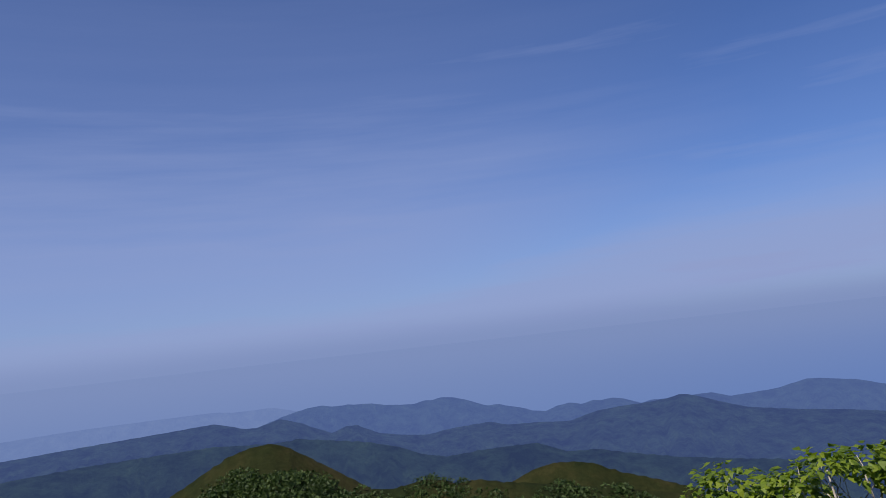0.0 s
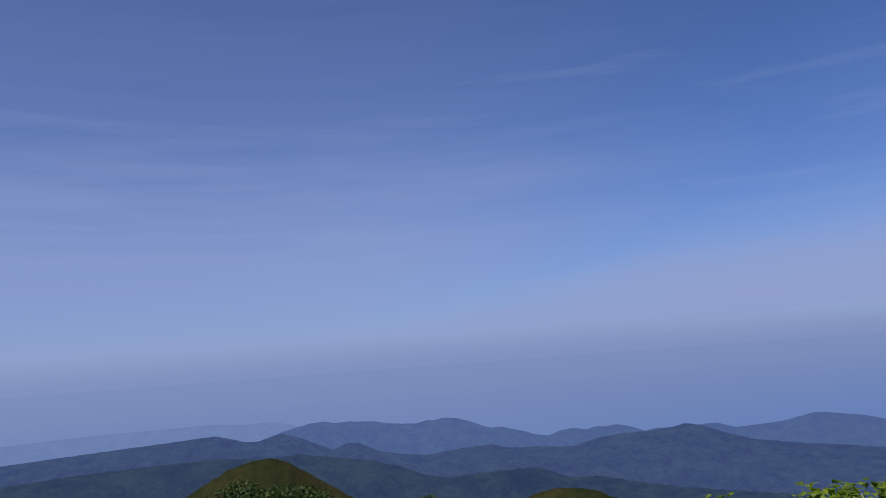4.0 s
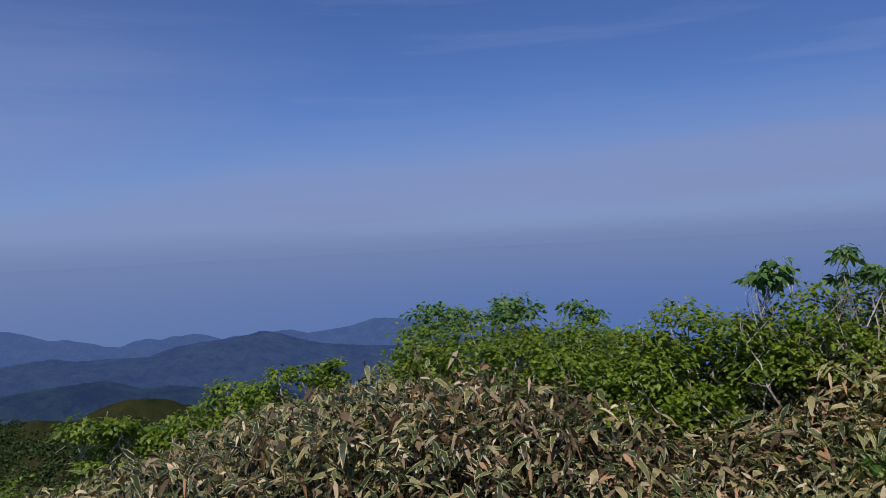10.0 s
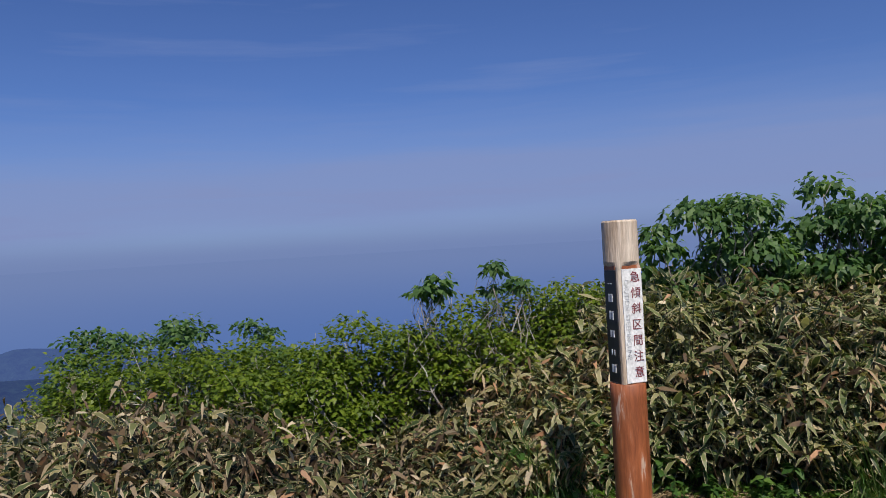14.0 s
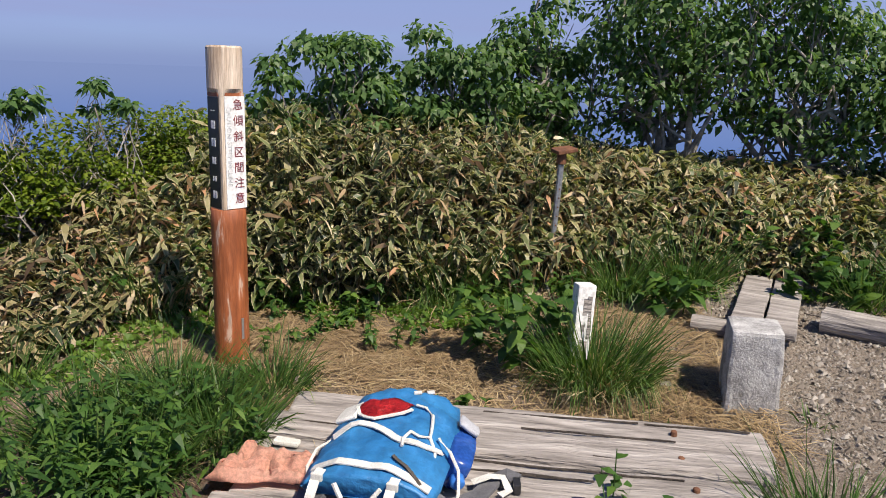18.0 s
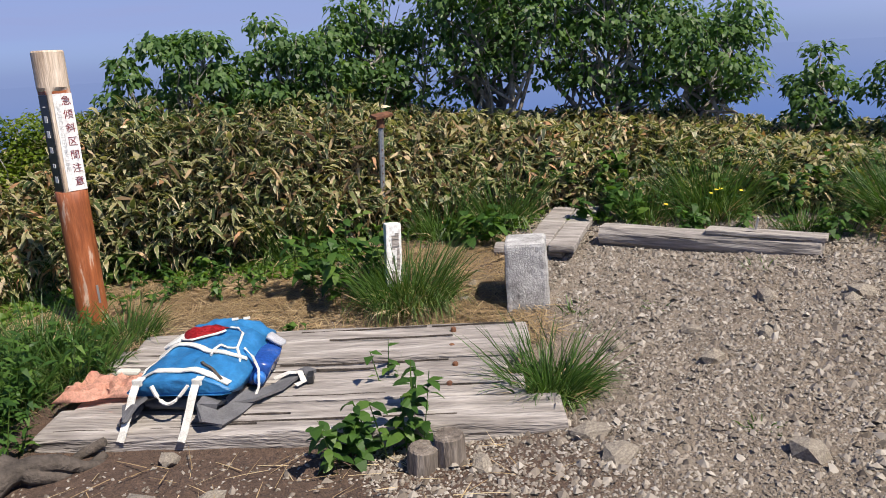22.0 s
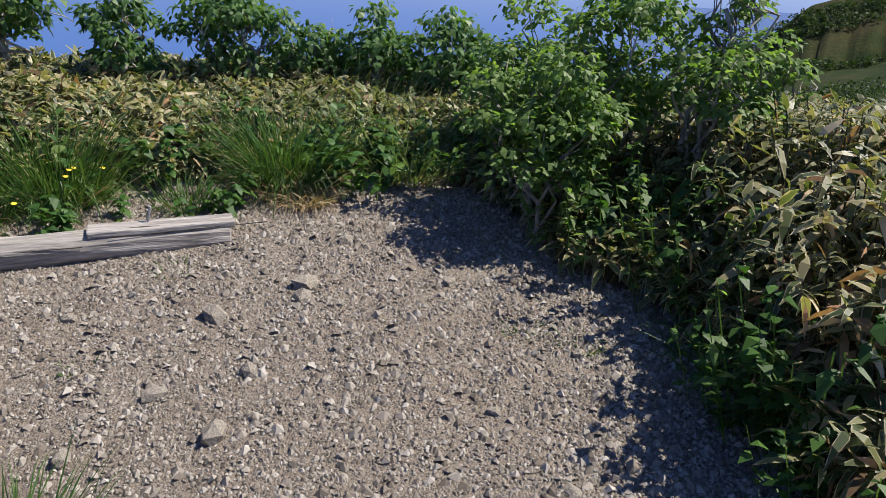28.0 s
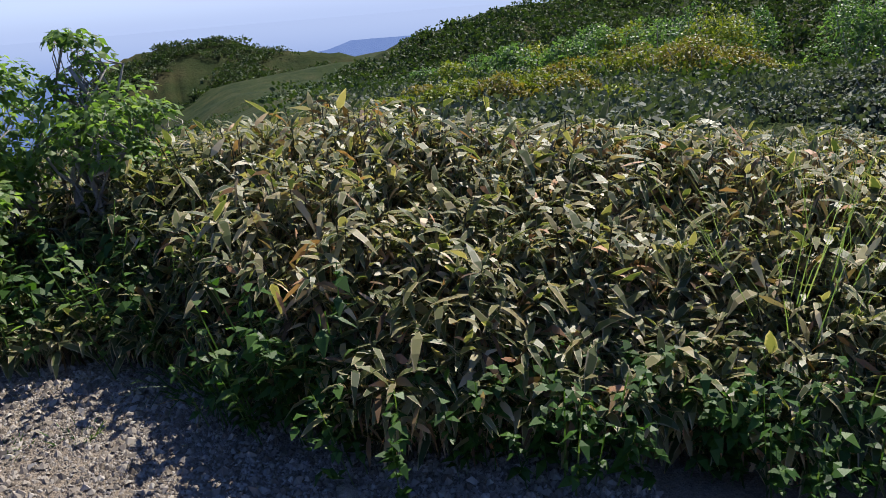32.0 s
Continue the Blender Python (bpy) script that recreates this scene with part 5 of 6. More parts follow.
scrub("near_dark_shrubs", 200, off_trail(sector(-92, -66, 6.8, 40)), 0.10, lambda x, y: np.full(len(x), 0.5), EAST_WOODS, "dark green shrubs behind the bamboo grass", 66, per=260, shape=((0.0, 0.4), (1.0, 0.3)))
scrub("grey_green_scrub", 900, off_trail(sector(-150, -98, 6.6, 16)), 0.16, lambda x, y: np.full(len(x), 0.36), GREY_LEAF, "low grey-green bamboo scrub beside the trail", 65, per=80, shape=((0.0, 0.4), (1.0, 0.3)))
scrub("summit_flank_shrubs", 1600, sector(-66, 130, 8.5, 16), 0.13, lambda x, y: np.full(len(x), 0.6), WOODS, "dark low shrubs below the summit", 64, per=50, shape=((0.0, 0.4), (1.0, 0.3)))


def trail():
    """A narrow trodden trail up the eastern slope, cut a little into the ground."""
    bm = bmesh.new()
    rows = []
    for i in range(40):
        r = 13.0 + 0.55 * i
        a = -133.5 + 1.2 * math.sin(r * 0.35)
        x, y = spot(a, r)
        t = radians(a)
        s = Vector((math.cos(t), math.sin(t), 0))
        z = float(ground_z(x, y)) + 0.04
        row = []
        for q, dz in ((-0.17, -0.05), (-0.09, 0.0), (0.0, 0.012), (0.09, 0.0), (0.17, -0.05)):
            p = Vector((x, y, z + dz)) + s * (q + 0.05 * noise.noise((r, q * 3, 0)))
            row.append(bm.verts.new(p))
        rows.append(row)
    for a, b in zip(rows, rows[1:]):
        for k in range(4):
            bm.faces.new((a[k], a[k + 1], b[k + 1], b[k]))
    tagged(part("trail", bm, EARTH_TRAIL), "narrow trodden earth trail climbing between shrubs", "trail", kind="structure")


EARTH_TRAIL = plain("trodden_earth", [(0.3, (0.09, 0.065, 0.045)), (0.7, (0.22, 0.165, 0.115))], 3, 0.95, 0.5, 0.02)
trail()

# ---- the summit's furniture ----
sign_post((POST[0], POST[1], 0.05), 45, height=1.48)
steel_stake((METAL[0], METAL[1], 0.20), 0.76)
white_stake((STAKE[0], STAKE[1], 0.05))
survey_stone((STONE[0], STONE[1], -0.10), -14)


def timber_deck():
    """A low resting platform of weathered beams, bolted down near one end, on stumps."""
    root = new("timber_platform")
    root.matrix_world = pose(0.15, 2.42, 0.0, 2.0, 0, -8.5)
    widths = (0.23, 0.165, 0.19, 0.18, 0.205)
    n, y0 = 5, -0.485
    for k in range(n):
        w = widths[k]
        y = y0 + w / 2
        y0 += w + (0.012, 0.006, 0.014, 0.005, 0.010, 0)[k]
        left, right = -0.97 + 0.05 * math.sin(k * 2.1), 0.90 + 0.06 * math.cos(k * 1.7)
        right += 0.07 if k == 0 else 0
        bm = moved(box_bm(right - left, w, 0.11, (20, 3, 1), 0.010, k * 3.3, 0.016, freq=4), pose((left + right) / 2, y, 0.006 * math.sin(k * 2.7), 2.2 * math.sin(k * 1.9), 0, 0.5 * math.sin(k * 3.1)))
        beam = part("beam", bm, WEATHERED, root, "split grey weathered beam")
        for q in range(4):
            g = random.Random(k * 9 + q)
            ln = g.uniform(0.2, 0.8)
            part("crack", moved(box_bm(ln, g.uniform(0.002, 0.0045), 0.008, (8, 1, 1), 0.008, k + q, freq=5), pose(g.uniform(left + ln / 2, right - ln / 2), y + g.uniform(-0.075, 0.075), 0.107, 0, 0, g.uniform(-1.5, 1.5))), DARK_ROOT, beam, "dark crack along the grain")
        if k:
            part("bolt", moved(rod_bm(0.014, 0.012, 0.02, 8, 1, bevel=0.003), pose(0.60 + 0.012 * math.sin(k * 4), y, 0.104)), RUST, beam, "rusty bolt head")
    for k, (x, y, dz) in enumerate(((0.49, -0.68, 0.06), (0.61, -0.65, 0.09), (-0.75, -0.40, 0), (-0.7, 0.38, 0), (0.7, 0.4, 0))):
        part("stump", moved(rod_bm(0.058, 0.052, 0.26 + dz, 10, 3, 0.006, x), pose(x, y, -0.18, 5 * math.sin(k * 3), 4 * math.cos(k * 2), 0)), STUMP, root, "grey-brown half-buried stump")
    return tagged(root, "low resting platform of weathered grey beams with rusty bolts", "platform")


timber_deck()


def boundary_log():
    ob = log("boundary_log", 1.22, 0.078, pose(2.345, 3.375, 0.215, 0, 0, -38.5), "weathered grey log lying along the gravel edge", 2)
    part("raised_half", moved(box_bm(0.62, 0.115, 0.03, (8, 2, 1), 0.004, 3.0, 0.008), pose(0.32, 0, 0.118)), LOG_WOOD, ob, "proud upper half beyond a saw step")
    part("peg", moved(rod_bm(0.006, 0.006, 0.09, 8, 1, bevel=0.002), pose(0.26, 0.03, 0.13, 0, 10, 0)), STEEL, ob, "thin steel peg")
    return ob


boundary_log()


def trail_boards():
    root = new("trail_boards")
    root.matrix_world = pose(1.68, 3.98, 0.262, 3, 0, -27)
    for k in range(2):
        part("board", moved(box_bm(0.15, 0.95, 0.045, (2, 12, 1), 0.006, 4.0 + k, 0.008), pose((k - 0.5) * 0.16, 0.03 * k, 0)), WEATHERED, root, "grey weathered walkway board")
    part("sleeper", moved(rod_bm(0.05, 0.045, 0.42, 12, 4, 0.005, 1.0), pose(-0.34, -0.36, -0.02, 0, 90, 0)), LOG_WOOD, root, "round grey sleeper under the boards")
    return tagged(root, "weathered walkway boards where the trail leaves the summit", "walkway")


trail_boards()

# cloth and webbing
PACK_BLUE = plain("blue_nylon", [(0.3, (0.010, 0.115, 0.29)), (0.7, (0.028, 0.20, 0.44))], 7, 0.5, 0.6, 0.012, fine=24)
PACK_GREY = plain("grey_padding", [(0.3, (0.07, 0.07, 0.075)), (0.7, (0.15, 0.15, 0.16))], 12, 0.85, 0.3, 0.004, fine=200)
WEB = plain("white_webbing", [(0.3, (0.52, 0.51, 0.46)), (0.7, (0.70, 0.69, 0.64))], 20, 0.7, 0.3, 0.002, fine=240)
RED_CLOTH = plain("red_nylon", [(0.3, (0.42, 0.012, 0.015)), (0.7, (0.62, 0.035, 0.04))], 10, 0.45, 0.6, 0.012)
PEACH = plain("peach_towelling", [(0.3, (0.70, 0.37, 0.27)), (0.7, (0.82, 0.48, 0.37))], 5, 0.95, 0.2, 0.003, fine=90)
DARK_BLUE = plain("dark_blue_plastic", [(0.3, (0.010, 0.045, 0.22)), (0.7, (0.02, 0.09, 0.36))], 9, 0.25, 0.1, 0.002)
MESH_GREY = plain("grey_mesh_cloth", [(0.3, (0.34, 0.35, 0.38)), (0.7, (0.48, 0.49, 0.52))], 14, 0.8, 0.4, 0.004, fine=300)


def soft_block(size, levels, squash, seed, wear, edge=0.35):
    """A stuffed cloth shape: a block rounded by subdivision, then creased."""
    bm = bmesh.new()
    bmesh.ops.create_cube(bm, size=1.0)
    bmesh.ops.subdivide_edges(bm, edges=bm.edges[:], cuts=levels, use_grid_fill=True)
    for v in bm.verts:
        q = v.co * 2
        rr = max(abs(q.x), abs(q.y), abs(q.z))
        ball = q.normalized() * rr
        q = q.lerp(ball, edge)
        v.co = Vector((q.x * size[0] / 2, q.y * size[1] / 2, q.z * size[2] / 2))
        v.co.z *= squash(q.x, q.y)
        v.co += Vector((noise.noise(v.co * 9 + Vector((seed, 0, 0))), noise.noise(v.co * 9 + Vector((0, seed, 0))), noise.noise(v.co * 11 + Vector((0, 0, seed))))) * wear
    return bm


def strap(pts, width, thick=0.004, up=Vector((0, 0, 1))):
    """A webbing strip along points, with thickness."""
    bm = bmesh.new()
    rings = []
    for i, p in enumerate(pts):
        p = Vector(p)
        d = (Vector(pts[min(i + 1, len(pts) - 1)]) - Vector(pts[max(i - 1, 0)])).normalized()
        s = d.cross(up)
        s = s.normalized() if s.length > 1e-3 else Vector((1, 0, 0))
        nn = s.cross(d)
        rings.append([bm.verts.new(p + s * a * width / 2 + nn * b * thick / 2) for a, b in ((-1, -1), (1, -1), (1, 1), (-1, 1))])
    for a, b in zip(rings, rings[1:]):
        for k in range(4):
            bm.faces.new((a[k], a[(k + 1) % 4], b[(k + 1) % 4], b[k]))
    bm.faces.new(rings[0][::-1])
    bm.faces.new(rings[-1])
    return bm


def cord(pts, r):
    bm = bmesh.new()
    limb(bm, [Vector(p) for p in pts], r, r, 6)
    return bm


def pack_half(y):
    """Half the pack's width along its length, foot at -0.28."""
    return 0.205 - 0.05 * max(0.0, (y - 0.02) / 0.30) ** 1.5 - 0.012 * max(0.0, (-y - 0.2) / 0.08)


def pack_top(x, y):
    """The height of the pack's upper side as it lies."""
    w = pack_half(y)
    q = min(1.0, abs(x) / w)
    along = 0.165 + 0.045 * min(1.0, (y + 0.28) / 0.4) - 0.10 * max(0.0, (y - 0.20) / 0.12) ** 2
    crease = 0.010 * noise.noise((x * 9, y * 14, 1.0)) + 0.007 * noise.noise((x * 22 + y * 9, y * 20, 4.0)) - 0.008 * abs(noise.noise((x * 6 + y * 10, y * 6, 7.0)))
    return along * (1 - 0.42 * q ** 3.2) + crease * (2.6 if y > 0.06 else 1.3)


def backpack():
    """A hiking pack lying on its back, its foot towards the platform's edge, straps hanging down."""
    root = new("backpack")
    root.matrix_world = pose(-0.27, 2.44, 0.112, 0, 0, -12) @ Matrix.Diagonal((1.07, 1.2, 0.90, 1))
    bm = bmesh.new()
    nx, ny = 26, 38
    rows = []
    for j in range(ny):
        y = -0.28 + 0.60 * j / (ny - 1)
        w = pack_half(y)
        foot = 0.035 + 0.06 * min(1.0, max(0.0, (-y - 0.14) / 0.13))
        row = [bm.verts.new((-w * 0.86, y, foot))]
        for i in range(nx):
            x = w * (2 * i / (nx - 1) - 1)
            row.append(bm.verts.new((x, y + (0.02 if j == 0 else 0), pack_top(x, y) * (0.92 if j in (0, ny - 1) else 1))))
        row.append(bm.verts.new((w * 0.86, y, foot)))
        rows.append(row)
    for r0, r1 in zip(rows, rows[1:]):
        for i in range(nx + 1):
            bm.faces.new((r0[i], r0[i + 1], r1[i + 1], r1[i]))
        bm.faces.new((r0[nx + 1], r0[0], r1[0], r1[nx + 1]))
    bm.faces.new(rows[0][::-1])
    bm.faces.new(rows[-1])
    part("body", bm, PACK_BLUE, root, "blue nylon body, crumpled", True)

    def on_top(pts, lift=0.006):
        return [(x, y, pack_top(x, y) + lift) for x, y in pts]

    def curve(x0, x1, y0, bow, n=15):
        return [(x0 + (x1 - x0) * i / (n - 1), y0 + bow * math.sin(2 * math.pi * i / (n - 1))) for i in range(n)]
    part("trim_band", strap(on_top([(x, -0.205 - 0.03 * (x + 0.18) / 0.36) for x in [-0.18 + 0.36 * i / 14 for i in range(15)]]), 0.030, 0.005), WEB, root, "pale grey reflective trim band")
    part("trim_band", strap(on_top(curve(-0.175, 0.175, -0.055, 0.030)), 0.026, 0.005), WEB, root, "wavy pale grey trim band")
    # the open pocket with a crumpled red bag in it, edged in white
    bm = bmesh.new()
    n = 16
    grid = []
    for j in range(n):
        for i in range(n):
            u, v = 2 * i / (n - 1) - 1, 2 * j / (n - 1) - 1
            x, y = -0.055 + 0.085 * (u + 0.15 * v) * (1 - 0.35 * max(0, -v)), 0.075 + 0.075 * v * (1 - 0.45 * abs(u))
            z = pack_top(x, y) + 0.006 + 0.022 * (1 - max(abs(u), abs(v))) + 0.010 * noise.noise((u * 4, v * 4, 3)) * (1 - max(abs(u), abs(v)) ** 4)
            grid.append(bm.verts.new((x, y, z)))
    for j in range(n - 1):
        for i in range(n - 1):
            bm.faces.new((grid[j * n + i], grid[j * n + i + 1], grid[(j + 1) * n + i + 1], grid[(j + 1) * n + i]))
    bmesh.ops.solidify(bm, geom=bm.faces[:], thickness=0.006)
    part("red_pouch", bm, RED_CLOTH, root, "crumpled red bag in the stretch pocket", True)
    part("pocket_edge", strap(on_top([(-0.145, 0.085), (-0.125, 0.045), (-0.095, 0.015), (-0.06, -0.003), (-0.02, 0.018), (0.02, 0.05), (0.045, 0.075)], 0.012), 0.013, 0.005), WEB, root, "white pocket edging")
    part("white_flap", moved(soft_block((0.075, 0.11, 0.02), 4, lambda x, y: 1.0, 2.0, 0.005, 0.3), pose(-0.165, 0.075, 0.165, 0, -32, 0)), WEB, root, "pale grey side flap")
    part("zip", strap(on_top([(0.05 + 0.017 * i, -0.165 - 0.012 * i) for i in range(7)], 0.009), 0.010, 0.005), DARK_ROOT, root, "dark zip with pale pull")
    for k, x in enumerate((-0.135, 0.085)):
        pts = [(x, -0.25, 0.165), (x - 0.003, -0.285, 0.158), (x - 0.006, -0.315, 0.12), (x - 0.012, -0.345, 0.06), (x - 0.02, -0.375, 0.0), (x - 0.03, -0.39, -0.04)]
        part("hanging_strap", strap(pts, 0.028, 0.004, Vector((0, -1, 0.4))), WEB, root, "white webbing strap hanging over the edge")
        part("strap_loop", moved(box_bm(0.034, 0.012, 0.03, bevel=0.004), pose(x, -0.286, 0.145)), WEB, root, "white strap keeper")
    loop = [(-0.085 + 0.0135 * i, -0.285 - 0.03 * math.sin(math.pi * i / 10), 0.145 - 0.065 * math.sin(math.pi * i / 10)) for i in range(11)]
    part("haul_loop", cord(loop, 0.0075), WEB, root, "white haul loop")
    for k, sx in enumerate((-1, 1)):
        pts = [(sx * 0.13 - 0.01, -0.20, 0.035), (sx * 0.135 - 0.01, -0.28, 0.075), (sx * 0.14 - 0.01, -0.325, 0.08), (sx * 0.15 - 0.01, -0.345, 0.045), (sx * 0.165 - 0.005, -0.325, 0.012), (sx * 0.19, -0.25, 0.008), (sx * 0.215, -0.13, 0.008)]
        part("shoulder_strap", strap(pts, 0.07, 0.016, Vector((0.4 * sx, -0.3, 1.0))), PACK_GREY, root, "padded grey shoulder strap")
    part("back_panel", moved(soft_block((0.34, 0.54, 0.05), 5, lambda x, y: 1.0, 3.0, 0.004, 0.25), pose(0, 0.02, 0.024)), PACK_GREY, root, "grey padded back panel")
    part("hip_belt", strap([(0.15, -0.20, 0.02), (0.23, -0.17, 0.018), (0.30, -0.09, 0.016), (0.33, -0.01, 0.02), (0.37, 0.02, 0.03), (0.40, 0.0, 0.03)], 0.055, 0.014), PACK_GREY, root, "grey padded hip belt")
    part("belt_web", strap([(0.27, -0.05, 0.034), (0.32, -0.02, 0.045), (0.36, -0.01, 0.04), (0.385, -0.045, 0.016), (0.36, -0.07, 0.012)], 0.026, 0.004), WEB, root, "white belt webbing")
    part("buckle", moved(box_bm(0.024, 0.045, 0.04, bevel=0.005), pose(0.405, -0.02, 0.0, 0, 0, 12)), BLACK, root, "black plastic buckle")
    for k, pts in enumerate((on_top([(0.05, 0.11), (0.085, 0.10), (0.115, 0.07), (0.125, 0.02), (0.13, -0.03), (0.10, -0.05), (0.07, -0.04)], 0.010),
                             [(0.155, -0.02, 0.17), (0.20, -0.06, 0.15), (0.235, -0.10, 0.11), (0.245, -0.14, 0.05), (0.235, -0.16, 0.015)],
                             on_top([(0.07, -0.04), (0.055, -0.075), (0.062, -0.11)], 0.010),
                             [(0.13, -0.03, 0.175), (0.155, -0.07, 0.15), (0.165, -0.12, 0.125), (0.15, -0.19, 0.13)],
                             [(-0.18, -0.04, 0.13), (-0.225, -0.07, 0.10), (-0.24, -0.11, 0.055), (-0.22, -0.15, 0.03)])):
        part("cord", cord(pts, 0.0055), WEB, root, "white elastic cord")
    part("cord_end", moved(box_bm(0.022, 0.02, 0.012, bevel=0.004), pose(0.235, -0.165, 0.006)), WEB, root, "white cord end")
    for k, (x, y) in enumerate(((0.03, 0.20), (0.07, 0.225))):
        part("lid_clip", moved(box_bm(0.028, 0.016, 0.010, bevel=0.003), pose(x, y, pack_top(x, y) + 0.002, 0, 0, 25)), WEB, root, "small white clip")
    part("side_pocket", moved(soft_block((0.085, 0.22, 0.13), 6, lambda x, y: 1.0, 5.0, 0.010, 0.45), pose(0.205, 0.03, 0.07, 0, 24, 6)), DARK_BLUE, root, "dark blue side pocket", True)
    part("mesh_flap", moved(soft_block((0.09, 0.09, 0.02), 5, lambda x, y: 1.0, 6.0, 0.010, 0.4), pose(0.225, 0.13, 0.135, 0, 40, 10)), MESH_GREY, root, "grey mesh flap", True)
    return tagged(root, "blue hiking backpack lying on the timber platform with white straps", "backpack")


backpack()


def water_bottle():
    root = new("water_bottle")
    root.matrix_world = pose(-0.055, 2.31, 0.175, 98, 0, 6)
    part("bottle", moved(rod_bm(0.030, 0.030, 0.14, 18, 4, 0.0, 0, 0.012), pose(0, 0, -0.14)), DARK_BLUE, root, "dark blue bottle", True)
    part("bottle_cap", moved(rod_bm(0.026, 0.024, 0.03, 18, 1, 0, 0, 0.004), pose(0, 0, 0.022)), plain("cap_blue", [(0.3, (0.03, 0.16, 0.52)), (0.7, (0.05, 0.22, 0.62))], 9, 0.35, 0.1, 0.001), root, "bright blue screw cap", True)
    return tagged(root, "blue water bottle stowed in the backpack's side pocket", "bottle")


water_bottle()


def towel():
    """A crumpled hand towel: a folded sheet with thickness."""
    bm = bmesh.new()
    nx, ny = 34, 22
    top = []
    for j in range(ny):
        for i in range(nx):
            u, v = i / (nx - 1) - 0.5, j / (ny - 1) - 0.5
            edge = 1 - max(abs(u), abs(v)) * 2
            x = u * (0.32 - 0.08 * v) + 0.04 * v + 0.03 * noise.noise((u * 5, v * 4, 1))
            y = v * 0.20 * (1 - 0.5 * max(0.0, u)) + 0.03 * noise.noise((u * 4, v * 5, 2))
            fold = max(0.0, 1 - 2.6 * abs(noise.noise((u * 3.4 + v * 3.0, v * 3.6 - u * 1.6, 3))))
            z = 0.012 + 0.050 * fold * min(1, edge * 4 + 0.2) + 0.05 * max(0, -u) * max(0, v + 0.3) * min(1, edge * 5 + 0.3) + 0.006 * noise.noise((u * 12, v * 10, 5))
            top.append(bm.verts.new((x, y, z)))
    for j in range(ny - 1):
        for i in range(nx - 1):
            bm.faces.new((top[j * nx + i], top[j * nx + i + 1], top[(j + 1) * nx + i + 1], top[(j + 1) * nx + i]))
    bmesh.ops.solidify(bm, geom=bm.faces[:], thickness=0.010)
    ob = part("towel", bm, PEACH, None, "", True)
    ob.matrix_world = pose(-0.68, 2.40, 0.112, 0, 0, -6)
    return tagged(ob, "crumpled peach-coloured towel lying on the timber platform", "towel")


towel()
tagged(part("white_cloth", moved(soft_block((0.10, 0.05, 0.016), 4, lambda x, y: 1.0, 8.0, 0.005, 0.3), pose(-0.66, 2.60, 0.125, 0, 0, -8)), WEB), "small folded white cloth beside the towel", "cloth")


def old_root():
    bm = bmesh.new()
    for k in range(4):
        g = random.Random(40 + k)
        pts = [Vector((-0.14 + 0.08 * i, 0.03 * k - 0.05 + g.gauss(0, 0.02), 0.02 + 0.05 * math.sin(i * 0.8 + k) + g.gauss(0, 0.01))) for i in range(6)]
        limb(bm, pts, 0.05 - 0.007 * k, 0.018, 7)
    ob = part("root_stump", bm, DARK_ROOT, None, "", True)
    ob.matrix_world = pose(-0.82, 1.88, 0.03, 0, 0, 24)
    return tagged(ob, "dark weathered root stump beside the platform", "stump")


old_root()

# ---- small plants of the clearing ----
def lie(x, y, dz=0.0):
    return x, y, float(ground_z(x, y)) + dz


T_LABEL = "tussock of arching green grass at the edge of the gravel"
for k, (x, y, h, s, n, arch) in enumerate(((0.62, 3.38, 0.50, 0.52, 1500, 0.42), (1.12, 2.16, 0.42, 0.28, 900, 0.8), (-0.82, 3.16, 0.34, 0.30, 420, 0.5), (-1.30, 3.16, 0.34, 0.40, 420, 0.5), (-1.66, 4.06, 0.62, 0.36, 620, 0.35), (-2.05, 3.3, 0.40, 0.4, 300, 0.5),
        (3.54, 3.26, 0.62, 0.50, 1700, 0.66), (2.66, 3.98, 0.62, 0.52, 1200, 0.45), (1.35, 4.36, 0.60, 0.34, 520, 0.38), (2.98, 3.42, 0.28, 0.34, 260, 0.6), (3.02, 0.80, 0.50, 0.34, 150, 0.7), (-0.05, 4.24, 0.60, 0.44, 620, 0.38), (0.95, 4.30, 0.55, 0.34, 360, 0.40), (-1.2, 2.5, 0.42, 0.4, 700, 0.6), (-0.95, 2.75, 0.36, 0.4, 800, 0.6), (-1.45, 2.8, 0.40, 0.45, 800, 0.6), (-1.15, 2.95, 0.38, 0.45, 800, 0.6), (2.25, 4.02, 0.45, 0.36, 320, 0.45))):
    tuft("grass_tussock", lie(x, y), h, s, n, 300 + k, T_LABEL, dead=0.4 if k in (6, 0, 1) else 0.15, arch=0.95, splay=0.55 + 0.6 * arch)
for k, (x, y, h, s, n) in enumerate(((2.47, 2.96, 0.07, 0.22, 60), (1.70, 1.54, 0.05, 0.16, 40), (2.86, 1.29, 0.08, 0.16, 60), (1.82, 2.76, 0.05, 0.16, 40), (2.85, 1.52, 0.06, 0.2, 50), (0.86, 2.94, 0.10, 0.2, 40), (0.1, 2.96, 0.12, 0.2, 40), (1.45, 2.95, 0.10, 0.16, 40))):
    tuft("grass_sprout", lie(x, y), h, s, n, 330 + k, "short sparse grass growing through the gravel", dead=0.3)
for k, (x, y) in enumerate(((2.38, -1.22), (2.26, -1.45), (2.16, -1.22), (2.5, -1.5))):
    tuft("tall_grass", lie(x, y), 1.05, 0.42, 360, 350 + k * 10, "tall light green grass among bamboo grass", PALE_GRASS, dead=0.05, arch=0.6, splay=0.7)
